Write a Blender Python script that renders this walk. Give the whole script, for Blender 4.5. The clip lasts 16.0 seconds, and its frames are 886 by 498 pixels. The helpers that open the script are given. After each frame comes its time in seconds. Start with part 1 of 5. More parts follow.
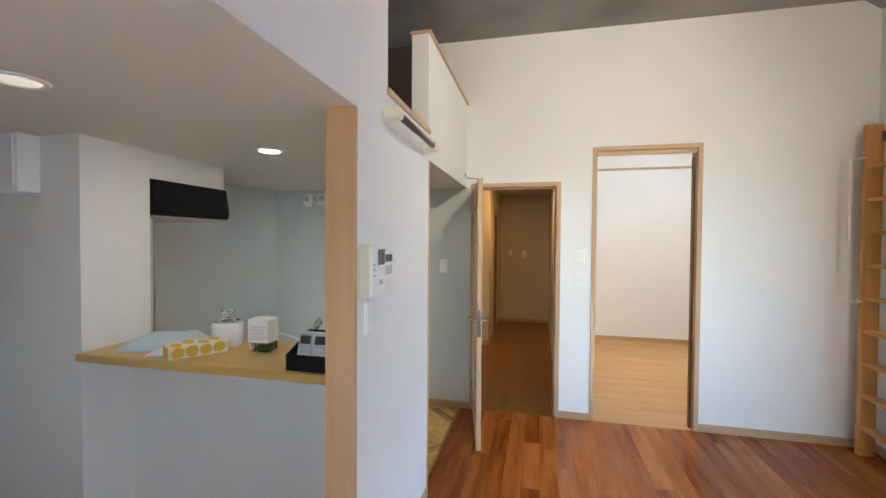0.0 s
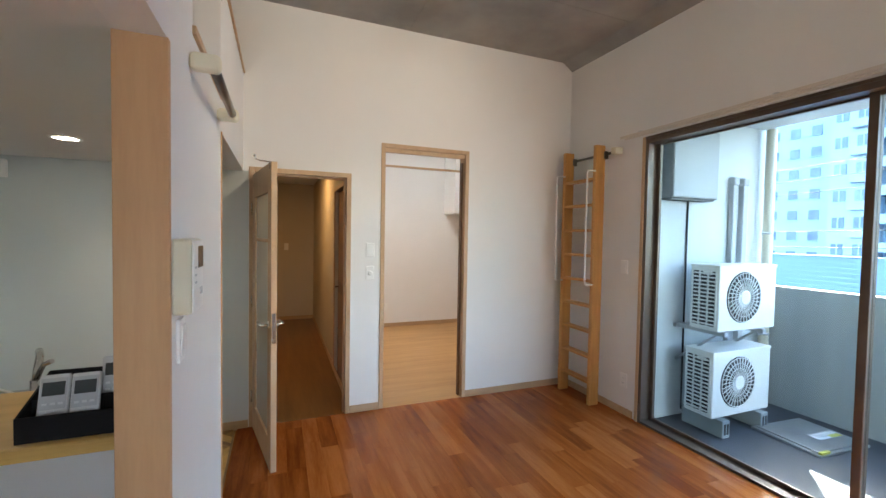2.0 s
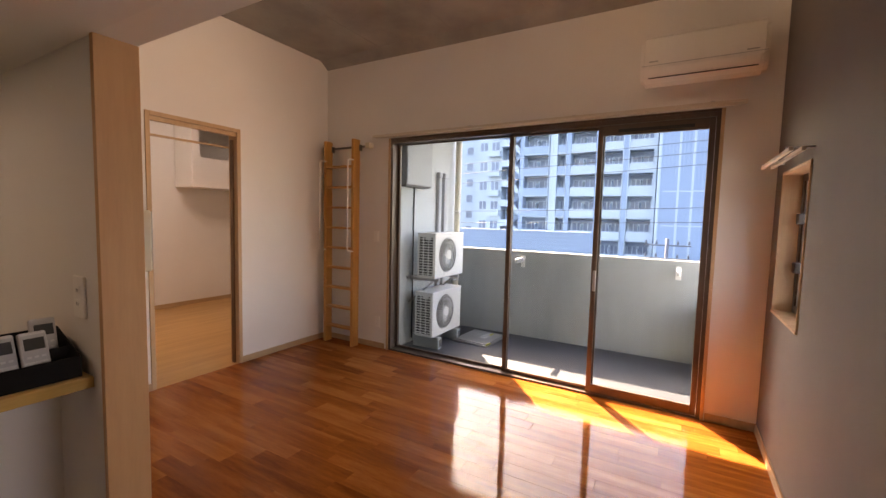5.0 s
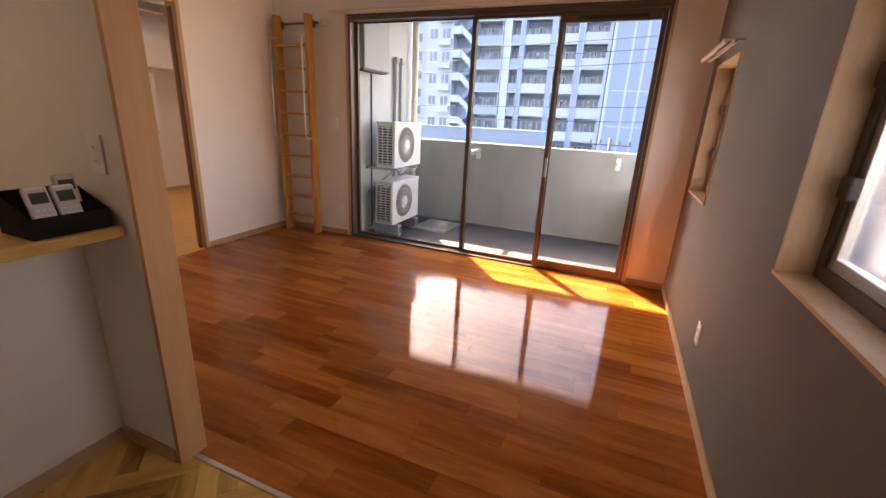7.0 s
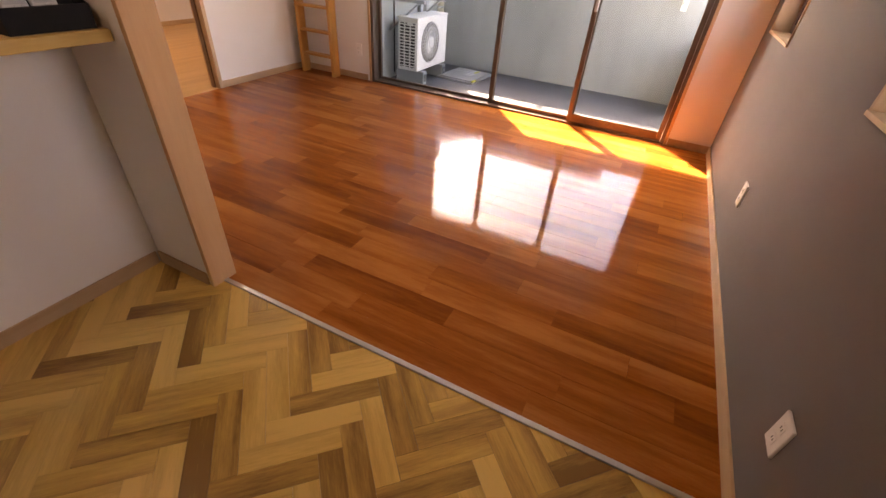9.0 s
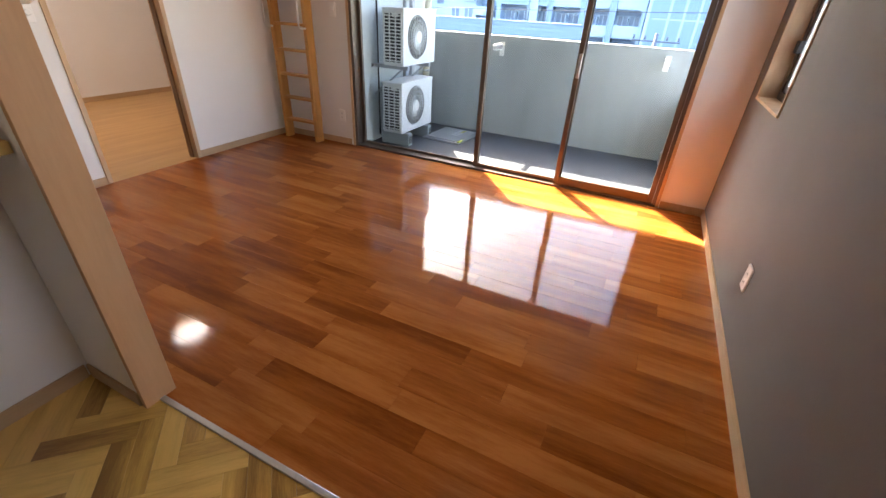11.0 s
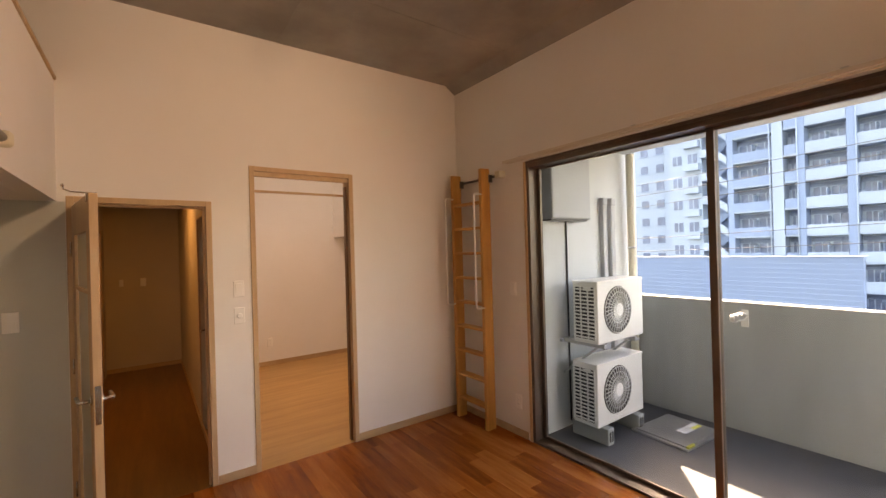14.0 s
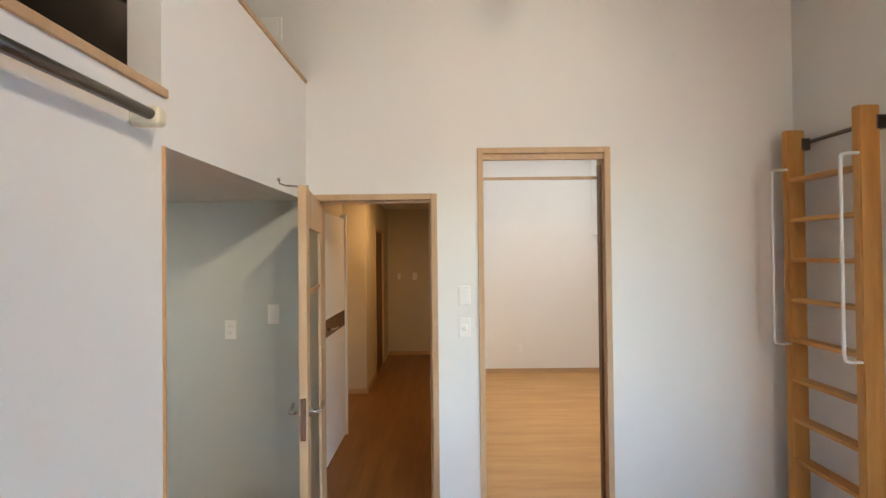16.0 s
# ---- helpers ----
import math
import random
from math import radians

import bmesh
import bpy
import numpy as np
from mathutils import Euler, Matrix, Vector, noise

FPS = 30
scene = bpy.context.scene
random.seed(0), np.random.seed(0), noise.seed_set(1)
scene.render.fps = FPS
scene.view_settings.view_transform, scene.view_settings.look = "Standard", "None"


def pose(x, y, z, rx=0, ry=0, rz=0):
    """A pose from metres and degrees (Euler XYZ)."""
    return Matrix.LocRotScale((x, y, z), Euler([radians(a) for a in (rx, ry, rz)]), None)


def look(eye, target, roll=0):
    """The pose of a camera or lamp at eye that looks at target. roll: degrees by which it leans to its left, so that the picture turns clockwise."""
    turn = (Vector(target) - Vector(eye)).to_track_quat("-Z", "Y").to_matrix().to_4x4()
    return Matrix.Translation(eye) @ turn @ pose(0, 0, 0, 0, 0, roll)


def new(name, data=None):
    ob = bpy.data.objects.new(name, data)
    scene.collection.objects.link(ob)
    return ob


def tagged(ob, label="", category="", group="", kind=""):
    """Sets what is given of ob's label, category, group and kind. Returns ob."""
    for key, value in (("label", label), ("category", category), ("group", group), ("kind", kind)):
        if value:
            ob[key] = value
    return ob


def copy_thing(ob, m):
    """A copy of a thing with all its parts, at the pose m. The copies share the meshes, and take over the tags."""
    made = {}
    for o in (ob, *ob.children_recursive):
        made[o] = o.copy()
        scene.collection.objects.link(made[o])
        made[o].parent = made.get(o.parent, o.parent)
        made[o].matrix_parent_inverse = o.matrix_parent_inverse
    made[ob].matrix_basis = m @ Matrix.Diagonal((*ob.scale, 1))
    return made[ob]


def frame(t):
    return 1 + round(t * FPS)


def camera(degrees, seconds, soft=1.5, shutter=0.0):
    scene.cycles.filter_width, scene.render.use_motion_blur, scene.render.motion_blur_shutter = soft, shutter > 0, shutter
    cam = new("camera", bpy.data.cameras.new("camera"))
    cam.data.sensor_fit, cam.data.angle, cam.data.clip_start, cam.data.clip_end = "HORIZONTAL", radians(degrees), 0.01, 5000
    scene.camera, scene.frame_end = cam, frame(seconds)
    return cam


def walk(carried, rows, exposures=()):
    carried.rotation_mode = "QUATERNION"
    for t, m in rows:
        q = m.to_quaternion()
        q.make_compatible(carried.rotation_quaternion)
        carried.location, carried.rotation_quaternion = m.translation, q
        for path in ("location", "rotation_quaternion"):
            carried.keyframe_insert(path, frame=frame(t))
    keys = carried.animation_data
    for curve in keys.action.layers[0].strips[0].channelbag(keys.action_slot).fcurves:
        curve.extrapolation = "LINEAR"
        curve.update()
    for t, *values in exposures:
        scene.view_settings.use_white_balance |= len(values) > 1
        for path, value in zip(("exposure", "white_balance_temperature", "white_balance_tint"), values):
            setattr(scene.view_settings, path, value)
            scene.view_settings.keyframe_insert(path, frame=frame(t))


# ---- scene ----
cam = camera(94.0, 16.0)
PATH = [
    (0, (0.641, -1.383, 1.536), (0.19, 0.565, 1.494), 0.4),
    (0.5, (0.601, -1.276, 1.527), (0.407, 0.714, 1.474), 0.3),
    (1, (0.498, -1.186, 1.524), (0.615, 0.81, 1.464), 0.1),
    (1.5, (0.352, -1.169, 1.54), (0.792, 0.781, 1.474), 0.4),
    (2, (0.256, -1.224, 1.541), (0.995, 0.633, 1.475), 1.0),
    (2.5, (0.125, -1.294, 1.559), (1.118, 0.441, 1.496), 1.5),
    (3, (-0.052, -1.311, 1.552), (1.152, 0.284, 1.487), 1.7),
    (3.5, (-0.189, -1.359, 1.549), (1.203, 0.075, 1.476), 1.8),
    (4, (-0.332, -1.442, 1.556), (1.215, -0.177, 1.472), 1.9),
    (4.2, (-0.412, -1.457, 1.549), (1.191, -0.263, 1.466), 1.6),
    (6.3, (-0.902, -1.482, 1.484), (0.914, -0.719, 1.141), 2.0),
    (6.5, (-0.942, -1.475, 1.476), (0.868, -0.734, 1.06), 2.2),
    (7, (-0.964, -1.478, 1.421), (0.802, -0.764, 0.812), 2.9),
    (7.5, (-0.95, -1.483, 1.36), (0.74, -0.79, 0.544), 4.0),
    (8, (-0.956, -1.463, 1.311), (0.642, -0.8, 0.307), 4.9),
    (8.2, (-0.948, -1.463, 1.293), (0.609, -0.806, 0.223), 5.2),
    (10.3, (-0.758, -1.432, 1.273), (0.684, -0.775, 0.052), 4.3),
    (10.5, (-0.713, -1.422, 1.303), (0.759, -0.755, 0.125), 4.0),
    (11, (-0.582, -1.423, 1.365), (0.988, -0.709, 0.353), 3.2),
    (11.5, (-0.406, -1.428, 1.44), (1.254, -0.642, 0.648), 2.1),
    (12, (-0.254, -1.411, 1.492), (1.454, -0.527, 0.945), 0.9),
    (12.5, (-0.08, -1.379, 1.556), (1.603, -0.348, 1.229), -0.4),
    (13, (0.096, -1.331, 1.603), (1.683, -0.124, 1.438), -1.3),
    (13.5, (0.305, -1.26, 1.647), (1.711, 0.161, 1.59), -1.5),
    (14, (0.443, -1.078, 1.654), (1.606, 0.549, 1.657), -1.6),
    (14.5, (0.587, -0.892, 1.667), (1.46, 0.907, 1.693), -1.6),
    (15, (0.736, -0.687, 1.686), (1.339, 1.22, 1.715), -2.0),
    (15.5, (0.845, -0.502, 1.645), (1.171, 1.471, 1.676), -2.0),
    (16, (0.864, -0.277, 1.672), (0.86, 1.723, 1.692), -0.6),
]
EXPOSURES = [(0.0, 4.78, 6400, 7), (1.0, 4.8, 6450, 8), (1.5, 4.42, 6550, 8), (2.0, 4.4, 6700, 9), (2.5, 4.26, 7200, 13), (3.2, 3.91, 7800, 17), (4.0, 3.76, 9900, 30), (6.5, 3.79, 10500, 36), (8.0, 4.2, 11600, 43), (10.5, 4.6, 8900, 25), (11.2, 4.16, 8000, 22), (11.6, 4.09, 8500, 22), (12.5, 3.69, 10900, 34), (13.5, 3.68, 12300, 33), (14.0, 3.81, 12500, 34), (14.5, 3.98, 10800, 31), (14.8, 4.11, 8100, 16), (15.1, 4.31, 7050, 9), (16.0, 4.56, 6850, 9)]
SKY_STRENGTH, SUN_STRENGTH = 0.15, 2.7
KITCHEN_W, DINING_W, CORRIDOR_W, BEDROOM_W, SPOT_W, TRACK_W = 0.045, 0.03, 0.58, 5.0, 0.03, 3.7
SMALL_SKY_W, LARGE_SKY_W = 0.35, 0.34
walk(cam, [(t, look(eye, target, roll)) for t, eye, target, roll in PATH], EXPOSURES)

# ---- light ----
SUN_DIR = Vector((1.0, 0.835, 1.13)).normalized()
world = bpy.data.worlds.new("sky")
scene.world = world
world.use_nodes = True
wn = world.node_tree
wn.nodes.clear()
sky = wn.nodes.new("ShaderNodeTexSky")
sky.sky_type = "NISHITA"
sky.sun_disc = False
sky.sun_elevation = math.asin(SUN_DIR.z)
sky.sun_rotation = math.atan2(SUN_DIR.x, SUN_DIR.y)
sky.dust_density = 2.0
wbg = wn.nodes.new("ShaderNodeBackground")
wbg.inputs[1].default_value = SKY_STRENGTH
wout = wn.nodes.new("ShaderNodeOutputWorld")
wn.links.new(sky.outputs[0], wbg.inputs[0])
wn.links.new(wbg.outputs[0], wout.inputs[0])
sun = new("sun", bpy.data.lights.new("sun", "SUN"))
sun.data.energy, sun.data.angle, sun.data.color = SUN_STRENGTH, radians(0.55), (1.0, 0.95, 0.88)
sun.matrix_world = look(SUN_DIR * 30, (0, 0, 0))


def lamp(name, kind, loc, watts, colour, size=0.1, target=None, spot=None):
    data = bpy.data.lights.new(name, kind)
    data.energy, data.color = watts, colour
    if kind == "AREA":
        data.shape, data.size = "DISK", size
    elif kind == "SPOT":
        data.shadow_soft_size, data.spot_size, data.spot_blend = size, radians(spot), 1.0
    else:
        data.shadow_soft_size = size
    ob = new(name, data)
    ob.matrix_world = look(loc, target) if target else pose(*loc)
    return ob


# ---- materials ----
def mat_base(name):
    m = bpy.data.materials.new(name)
    m.use_nodes = True
    nt = m.node_tree
    bsdf = nt.nodes["Principled BSDF"]
    return m, nt, bsdf


def add(nt, kind, **sets):
    n = nt.nodes.new(kind)
    for k, v in sets.items():
        n.inputs[k].default_value = v
    return n


def coords(nt, scale=(1, 1, 1), rand=0.0):
    tc = nt.nodes.new("ShaderNodeTexCoord")
    mp = nt.nodes.new("ShaderNodeMapping")
    mp.inputs["Scale"].default_value = scale
    nt.links.new(tc.outputs["Object"], mp.inputs["Vector"])
    if rand:
        oi = nt.nodes.new("ShaderNodeObjectInfo")
        mul = nt.nodes.new("ShaderNodeMath")
        mul.operation = "MULTIPLY"
        mul.inputs[1].default_value = rand
        nt.links.new(oi.outputs["Random"], mul.inputs[0])
        nt.links.new(mul.outputs[0], mp.inputs["Location"])
    return mp.outputs[0]


def ramp(nt, fac, stops):
    r = nt.nodes.new("ShaderNodeValToRGB")
    els = r.color_ramp.elements
    while len(els) < len(stops):
        els.new(0.5)
    for e, (p, c) in zip(els, stops):
        e.position, e.color = p, (*c, 1)
    nt.links.new(fac, r.inputs[0])
    return r.outputs[0]


def noise_tex(nt, vec, scale, detail=4, rough=0.55):
    n = nt.nodes.new("ShaderNodeTexNoise")
    n.inputs["Scale"].default_value, n.inputs["Detail"].default_value = scale, detail
    n.inputs["Roughness"].default_value = rough
    nt.links.new(vec, n.inputs["Vector"])
    return n.outputs["Fac"]


def bump(nt, bsdf, height, strength, distance=0.002):
    b = nt.nodes.new("ShaderNodeBump")
    b.inputs["Strength"].default_value, b.inputs["Distance"].default_value = strength, distance
    nt.links.new(height, b.inputs["Height"])
    nt.links.new(b.outputs[0], bsdf.inputs["Normal"])


def surface(name, c1, c2, scale=3.0, rough=0.6, fine=60.0, relief=0.2, metal=0.0, stretch=(1, 1, 1), rough2=None, coat=0.0):
    """A plain surface with colour that drifts between c1 and c2, fine relief and uneven gloss."""
    m, nt, b = mat_base(name)
    v = coords(nt, stretch)
    big = noise_tex(nt, v, scale, 5)
    nt.links.new(ramp(nt, big, [(0.3, c1), (0.7, c2)]), b.inputs["Base Color"])
    small = noise_tex(nt, v, fine, 3)
    if relief:
        bump(nt, b, small, relief)
    rr = nt.nodes.new("ShaderNodeMapRange")
    rr.inputs["To Min"].default_value = rough
    rr.inputs["To Max"].default_value = rough if rough2 is None else rough2
    nt.links.new(big, rr.inputs["Value"])
    nt.links.new(rr.outputs[0], b.inputs["Roughness"])
    b.inputs["Metallic"].default_value = metal
    b.inputs["Coat Weight"].default_value = coat
    return m


def wood(name, dark, mid, light, along="y", rough=0.4, grain=9.0, spread=0.35, coat=0.0, coat_rough=0.05, relief=0.12, rand=37.0):
    """Wood with long grain, knots and streaks; each piece takes its own tone."""
    m, nt, b = mat_base(name)
    s = {"x": (1.1, 12, 12), "y": (12, 1.1, 12), "z": (12, 12, 1.1)}[along]
    v = coords(nt, s, rand)
    g = noise_tex(nt, v, grain / 6, 6, 0.62)
    fine = noise_tex(nt, v, grain * 2.4, 4, 0.6)
    oi = nt.nodes.new("ShaderNodeObjectInfo")
    mix = nt.nodes.new("ShaderNodeMath")
    mix.operation = "MULTIPLY_ADD"
    mix.inputs[1].default_value, mix.inputs[2].default_value = spread, -spread / 2
    nt.links.new(oi.outputs["Random"], mix.inputs[0])
    sm = nt.nodes.new("ShaderNodeMath")
    nt.links.new(g, sm.inputs[0])
    nt.links.new(mix.outputs[0], sm.inputs[1])
    f2 = nt.nodes.new("ShaderNodeMath")
    f2.operation = "MULTIPLY_ADD"
    f2.inputs[1].default_value = 0.25
    nt.links.new(fine, f2.inputs[0])
    nt.links.new(sm.outputs[0], f2.inputs[2])
    nt.links.new(ramp(nt, f2.outputs[0], [(0.35, dark), (0.6, mid), (0.85, light)]), b.inputs["Base Color"])
    b.inputs["Roughness"].default_value = rough
    b.inputs["Coat Weight"].default_value, b.inputs["Coat Roughness"].default_value = coat, coat_rough
    if relief:
        bump(nt, b, fine, relief, 0.001)
    return m


def glass(name, tint=(1, 1, 1), rough=0.0):
    m, nt, b = mat_base(name)
    b.inputs["Base Color"].default_value = (*tint, 1)
    b.inputs["Transmission Weight"].default_value = 1.0
    b.inputs["Roughness"].default_value = rough
    b.inputs["IOR"].default_value = 1.02 if rough == 0 else 1.45
    b.inputs["Specular IOR Level"].default_value = 0.5
    return m


def emitter(name, colour, strength):
    m, nt, b = mat_base(name)
    b.inputs["Emission Color"].default_value = (*colour, 1)
    b.inputs["Emission Strength"].default_value = strength
    return m


WALLPAPER = surface("wallpaper", (0.80, 0.785, 0.76), (0.84, 0.825, 0.80), 1.2, 0.85, 220, 0.35)
ACCENT = surface("grey_wallpaper", (0.145, 0.134, 0.128), (0.176, 0.163, 0.154), 1.5, 0.7, 260, 0.5)
CONCRETE = surface("raw_concrete", (0.24, 0.235, 0.22), (0.40, 0.39, 0.365), 1.6, 0.75, 35, 0.3)
PLASTER = surface("ceiling_plaster", (0.77, 0.755, 0.735), (0.81, 0.795, 0.775), 1.0, 0.9, 200, 0.3)
CHERRY = wood("cherry_floor", (0.190, 0.043, 0.008), (0.325, 0.088, 0.018), (0.460, 0.155, 0.038), "y", 0.075, 8, 0.34, 0.1, 0.02, 0.0)
CHERRY.node_tree.nodes["Principled BSDF"].inputs["Specular IOR Level"].default_value = 0.11
OAK = wood("oak_floor", (0.250, 0.115, 0.022), (0.560, 0.315, 0.075), (0.760, 0.470, 0.140), "y", 0.32, 8, 0.50, 0.1, 0.2)
# white wallpaper toned down and warmed to carry the corridor's dim golden light
CORRIDOR_PAPER_DIM = surface("dimmed_corridor_wallpaper", (0.56, 0.49, 0.38), (0.62, 0.55, 0.44), 1.2, 0.85, 220, 0.35)
# pale oak, with the corridor's dim warm light put into a darker colour
CORRIDOR_OAK_DIM = wood("dimmed_corridor_oak", (0.125, 0.050, 0.014), (0.185, 0.080, 0.023), (0.25, 0.115, 0.036), "y", 0.28, 7, 0.1)
PALE_OAK = wood("pale_oak_floor", (0.396, 0.213, 0.078), (0.495, 0.281, 0.109), (0.572, 0.339, 0.140), "x", 0.42, 7, 0.1)
TRIM = wood("beech_trim", (0.455, 0.290, 0.160), (0.545, 0.360, 0.210), (0.610, 0.420, 0.250), "z", 0.5, 6, 0.1)
BEECH = wood("beech_board", (0.549, 0.309, 0.152), (0.627, 0.366, 0.185), (0.683, 0.408, 0.215), "z", 0.55, 5, 0.08)
COUNTER = wood("counter_wood", (0.440, 0.260, 0.072), (0.550, 0.340, 0.104), (0.638, 0.410, 0.144), "x", 0.35, 6, 0.1)
PINE = wood("ladder_pine", (0.42, 0.19, 0.045), (0.56, 0.27, 0.07), (0.64, 0.34, 0.10), "z", 0.4, 6, 0.12)
BROWN_DOOR = wood("brown_door", (0.10, 0.05, 0.022), (0.15, 0.075, 0.033), (0.2, 0.10, 0.05), "z", 0.45, 6, 0.1)
BRONZE = surface("bronze_aluminium", (0.105, 0.077, 0.058), (0.135, 0.098, 0.073), 5, 0.36, 90, 0.05, 0.35)
ALU = surface("silver_aluminium", (0.55, 0.56, 0.57), (0.62, 0.63, 0.64), 6, 0.32, 90, 0.05, 0.9)
STEEL = surface("brushed_steel", (0.60, 0.59, 0.57), (0.68, 0.67, 0.65), 6, 0.22, 120, 0.05, 1.0, (1, 1, 12))
DARK_STEEL = surface("dark_steel_bar", (0.16, 0.145, 0.13), (0.22, 0.20, 0.18), 6, 0.28, 120, 0.05, 0.9)
WHITE_METAL = surface("white_enamel", (0.72, 0.71, 0.68), (0.77, 0.76, 0.73), 4, 0.35, 90, 0.05)
WHITE_PLASTIC = surface("white_plastic", (0.842, 0.832, 0.799), (0.886, 0.875, 0.848), 5, 0.4, 90, 0.06)
CREAM_PLASTIC = surface("cream_plastic", (0.70, 0.65, 0.50), (0.75, 0.70, 0.56), 5, 0.4, 90, 0.06)
REMOTE_GREY = surface("remote_silver", (0.60, 0.60, 0.595), (0.68, 0.68, 0.67), 5, 0.4, 90, 0.06)
GREY_PLASTIC = surface("grey_plastic", (0.45, 0.455, 0.46), (0.52, 0.525, 0.53), 5, 0.45, 90, 0.06)
DARK_PLASTIC = surface("dark_plastic", (0.02, 0.02, 0.021), (0.032, 0.032, 0.034), 5, 0.4, 90, 0.08)
BLACK_BOX = surface("black_paper", (0.010, 0.010, 0.011), (0.016, 0.016, 0.017), 5, 0.7, 90, 0.1)
SCREEN = surface("lcd_screen", (0.05, 0.055, 0.055), (0.08, 0.085, 0.085), 5, 0.15, 90, 0.0)
BALCONY_FLOOR = surface("balcony_vinyl", (0.060, 0.064, 0.074), (0.082, 0.086, 0.097), 3, 0.55, 150, 0.25)
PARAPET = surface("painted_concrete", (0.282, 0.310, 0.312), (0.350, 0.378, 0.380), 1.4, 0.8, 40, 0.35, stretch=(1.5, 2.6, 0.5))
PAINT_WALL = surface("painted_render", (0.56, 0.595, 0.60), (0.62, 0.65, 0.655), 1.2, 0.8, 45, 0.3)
UNIT_WHITE = surface("unit_enamel", (0.74, 0.735, 0.70), (0.79, 0.785, 0.75), 4, 0.4, 100, 0.05)
DARK_GAP = surface("dark_interior", (0.018, 0.018, 0.019), (0.03, 0.03, 0.032), 5, 0.6, 60, 0.1)
PIPE_GREY = surface("pipe_cover", (0.40, 0.41, 0.42), (0.47, 0.48, 0.49), 4, 0.5, 80, 0.06)
SHEET_STEEL = surface("galvanised_sheet", (0.42, 0.43, 0.44), (0.56, 0.57, 0.58), 5, 0.32, 70, 0.1, 0.8)
PAPER = surface("paper", (0.74, 0.75, 0.76), (0.80, 0.81, 0.82), 8, 0.8, 60, 0.15)
BLUE_BAG = surface("pale_blue_bag", (0.50, 0.62, 0.72), (0.62, 0.72, 0.80), 7, 0.4, 40, 0.4)
YELLOW = surface("mustard_card", (0.62, 0.37, 0.03), (0.70, 0.44, 0.05), 5, 0.55, 60, 0.1)
CARD_CREAM = surface("cream_card", (0.76, 0.70, 0.55), (0.80, 0.74, 0.60), 5, 0.55, 60, 0.1)
GREEN = surface("green_leaf", (0.08, 0.16, 0.03), (0.14, 0.24, 0.05), 20, 0.5, 60, 0.1)
# far facades: the blue haze of distance is mixed into these colours
BUILD_WHITE_HAZE = surface("facade_white_haze", (0.285, 0.385, 0.470), (0.315, 0.420, 0.505), 0.15, 0.8, 3, 0.1)
BUILD_BLUE = surface("facade_blue_haze", (0.180, 0.275, 0.397), (0.212, 0.318, 0.444), 0.12, 0.8, 3, 0.1)
BUILD_PANEL = surface("facade_panel_haze", (0.153, 0.252, 0.382), (0.180, 0.288, 0.423), 0.1, 0.6, 3, 0.1)
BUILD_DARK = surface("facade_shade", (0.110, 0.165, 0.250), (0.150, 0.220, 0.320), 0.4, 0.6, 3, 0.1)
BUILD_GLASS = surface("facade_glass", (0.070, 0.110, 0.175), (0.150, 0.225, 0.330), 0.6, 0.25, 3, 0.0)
LOUVRE = surface("facade_louvre_haze", (0.163, 0.264, 0.402), (0.194, 0.306, 0.446), 0.3, 0.5, 5, 0.05)
ASPHALT = surface("asphalt", (0.045, 0.045, 0.046), (0.065, 0.065, 0.066), 0.4, 0.9, 12, 0.3)
CABLE = surface("cable_rubber", (0.03, 0.032, 0.035), (0.045, 0.047, 0.05), 5, 0.6, 60, 0.0)
GLASS = glass("window_glass", (0.605, 0.735, 0.785))
FROST = glass("frosted_glass", (0.80, 0.86, 0.84), 0.45)
SIDE_GLASS = glass("side_window_glass", (0.42, 0.50, 0.56), 0.2)
CLEAR = glass("clear_plastic", (0.95, 0.97, 0.95), 0.03)
CREAM_PIPE = surface("cream_pipe", (0.66, 0.60, 0.46), (0.72, 0.66, 0.52), 4, 0.5, 80, 0.06)
YELLOW_MARK = surface("yellow_mark", (0.62, 0.60, 0.10), (0.70, 0.68, 0.15), 5, 0.5, 60, 0.05)
LAMP_WHITE = emitter("lamp_shade_white", (0.90, 0.95, 1.0), 2.2)
LOFT_BROWN = surface("loft_dark_brown", (0.060, 0.044, 0.034), (0.080, 0.060, 0.047), 1.5, 0.75, 220, 0.4)
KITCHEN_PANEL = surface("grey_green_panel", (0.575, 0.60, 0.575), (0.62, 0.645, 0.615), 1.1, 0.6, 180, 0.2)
BOX_SHADED = surface("box_grey_shaded", (0.17, 0.175, 0.18), (0.21, 0.215, 0.22), 4, 0.5, 80, 0.06)
BOX_PALE = surface("box_pale_grey", (0.40, 0.425, 0.435), (0.45, 0.475, 0.485), 4, 0.45, 80, 0.06)
HOLE_GREY = surface("dim_recess", (0.20, 0.20, 0.20), (0.25, 0.25, 0.25), 8, 0.7, 60, 0.05)
LAMP_DIM = emitter("dim_diffuser", (1.0, 0.92, 0.80), 0.02)
HOOD_BLACK = surface("hood_black", (0.007, 0.007, 0.0075), (0.010, 0.010, 0.011), 5, 0.6, 90, 0.05)
POLE_STEEL = surface("weathered_pole_steel", (0.072, 0.090, 0.122), (0.090, 0.110, 0.145), 4, 0.7, 30, 0.1)
SPOT_ON = emitter("spot_bulb", (1.0, 0.84, 0.62), 30.0)
LAMP_ON = emitter("lamp_diffuser", (1.0, 0.92, 0.80), 2.5)

for dull in (HOOD_BLACK, BLACK_BOX):
    dull.node_tree.nodes["Principled BSDF"].inputs["Specular IOR Level"].default_value = 0.12


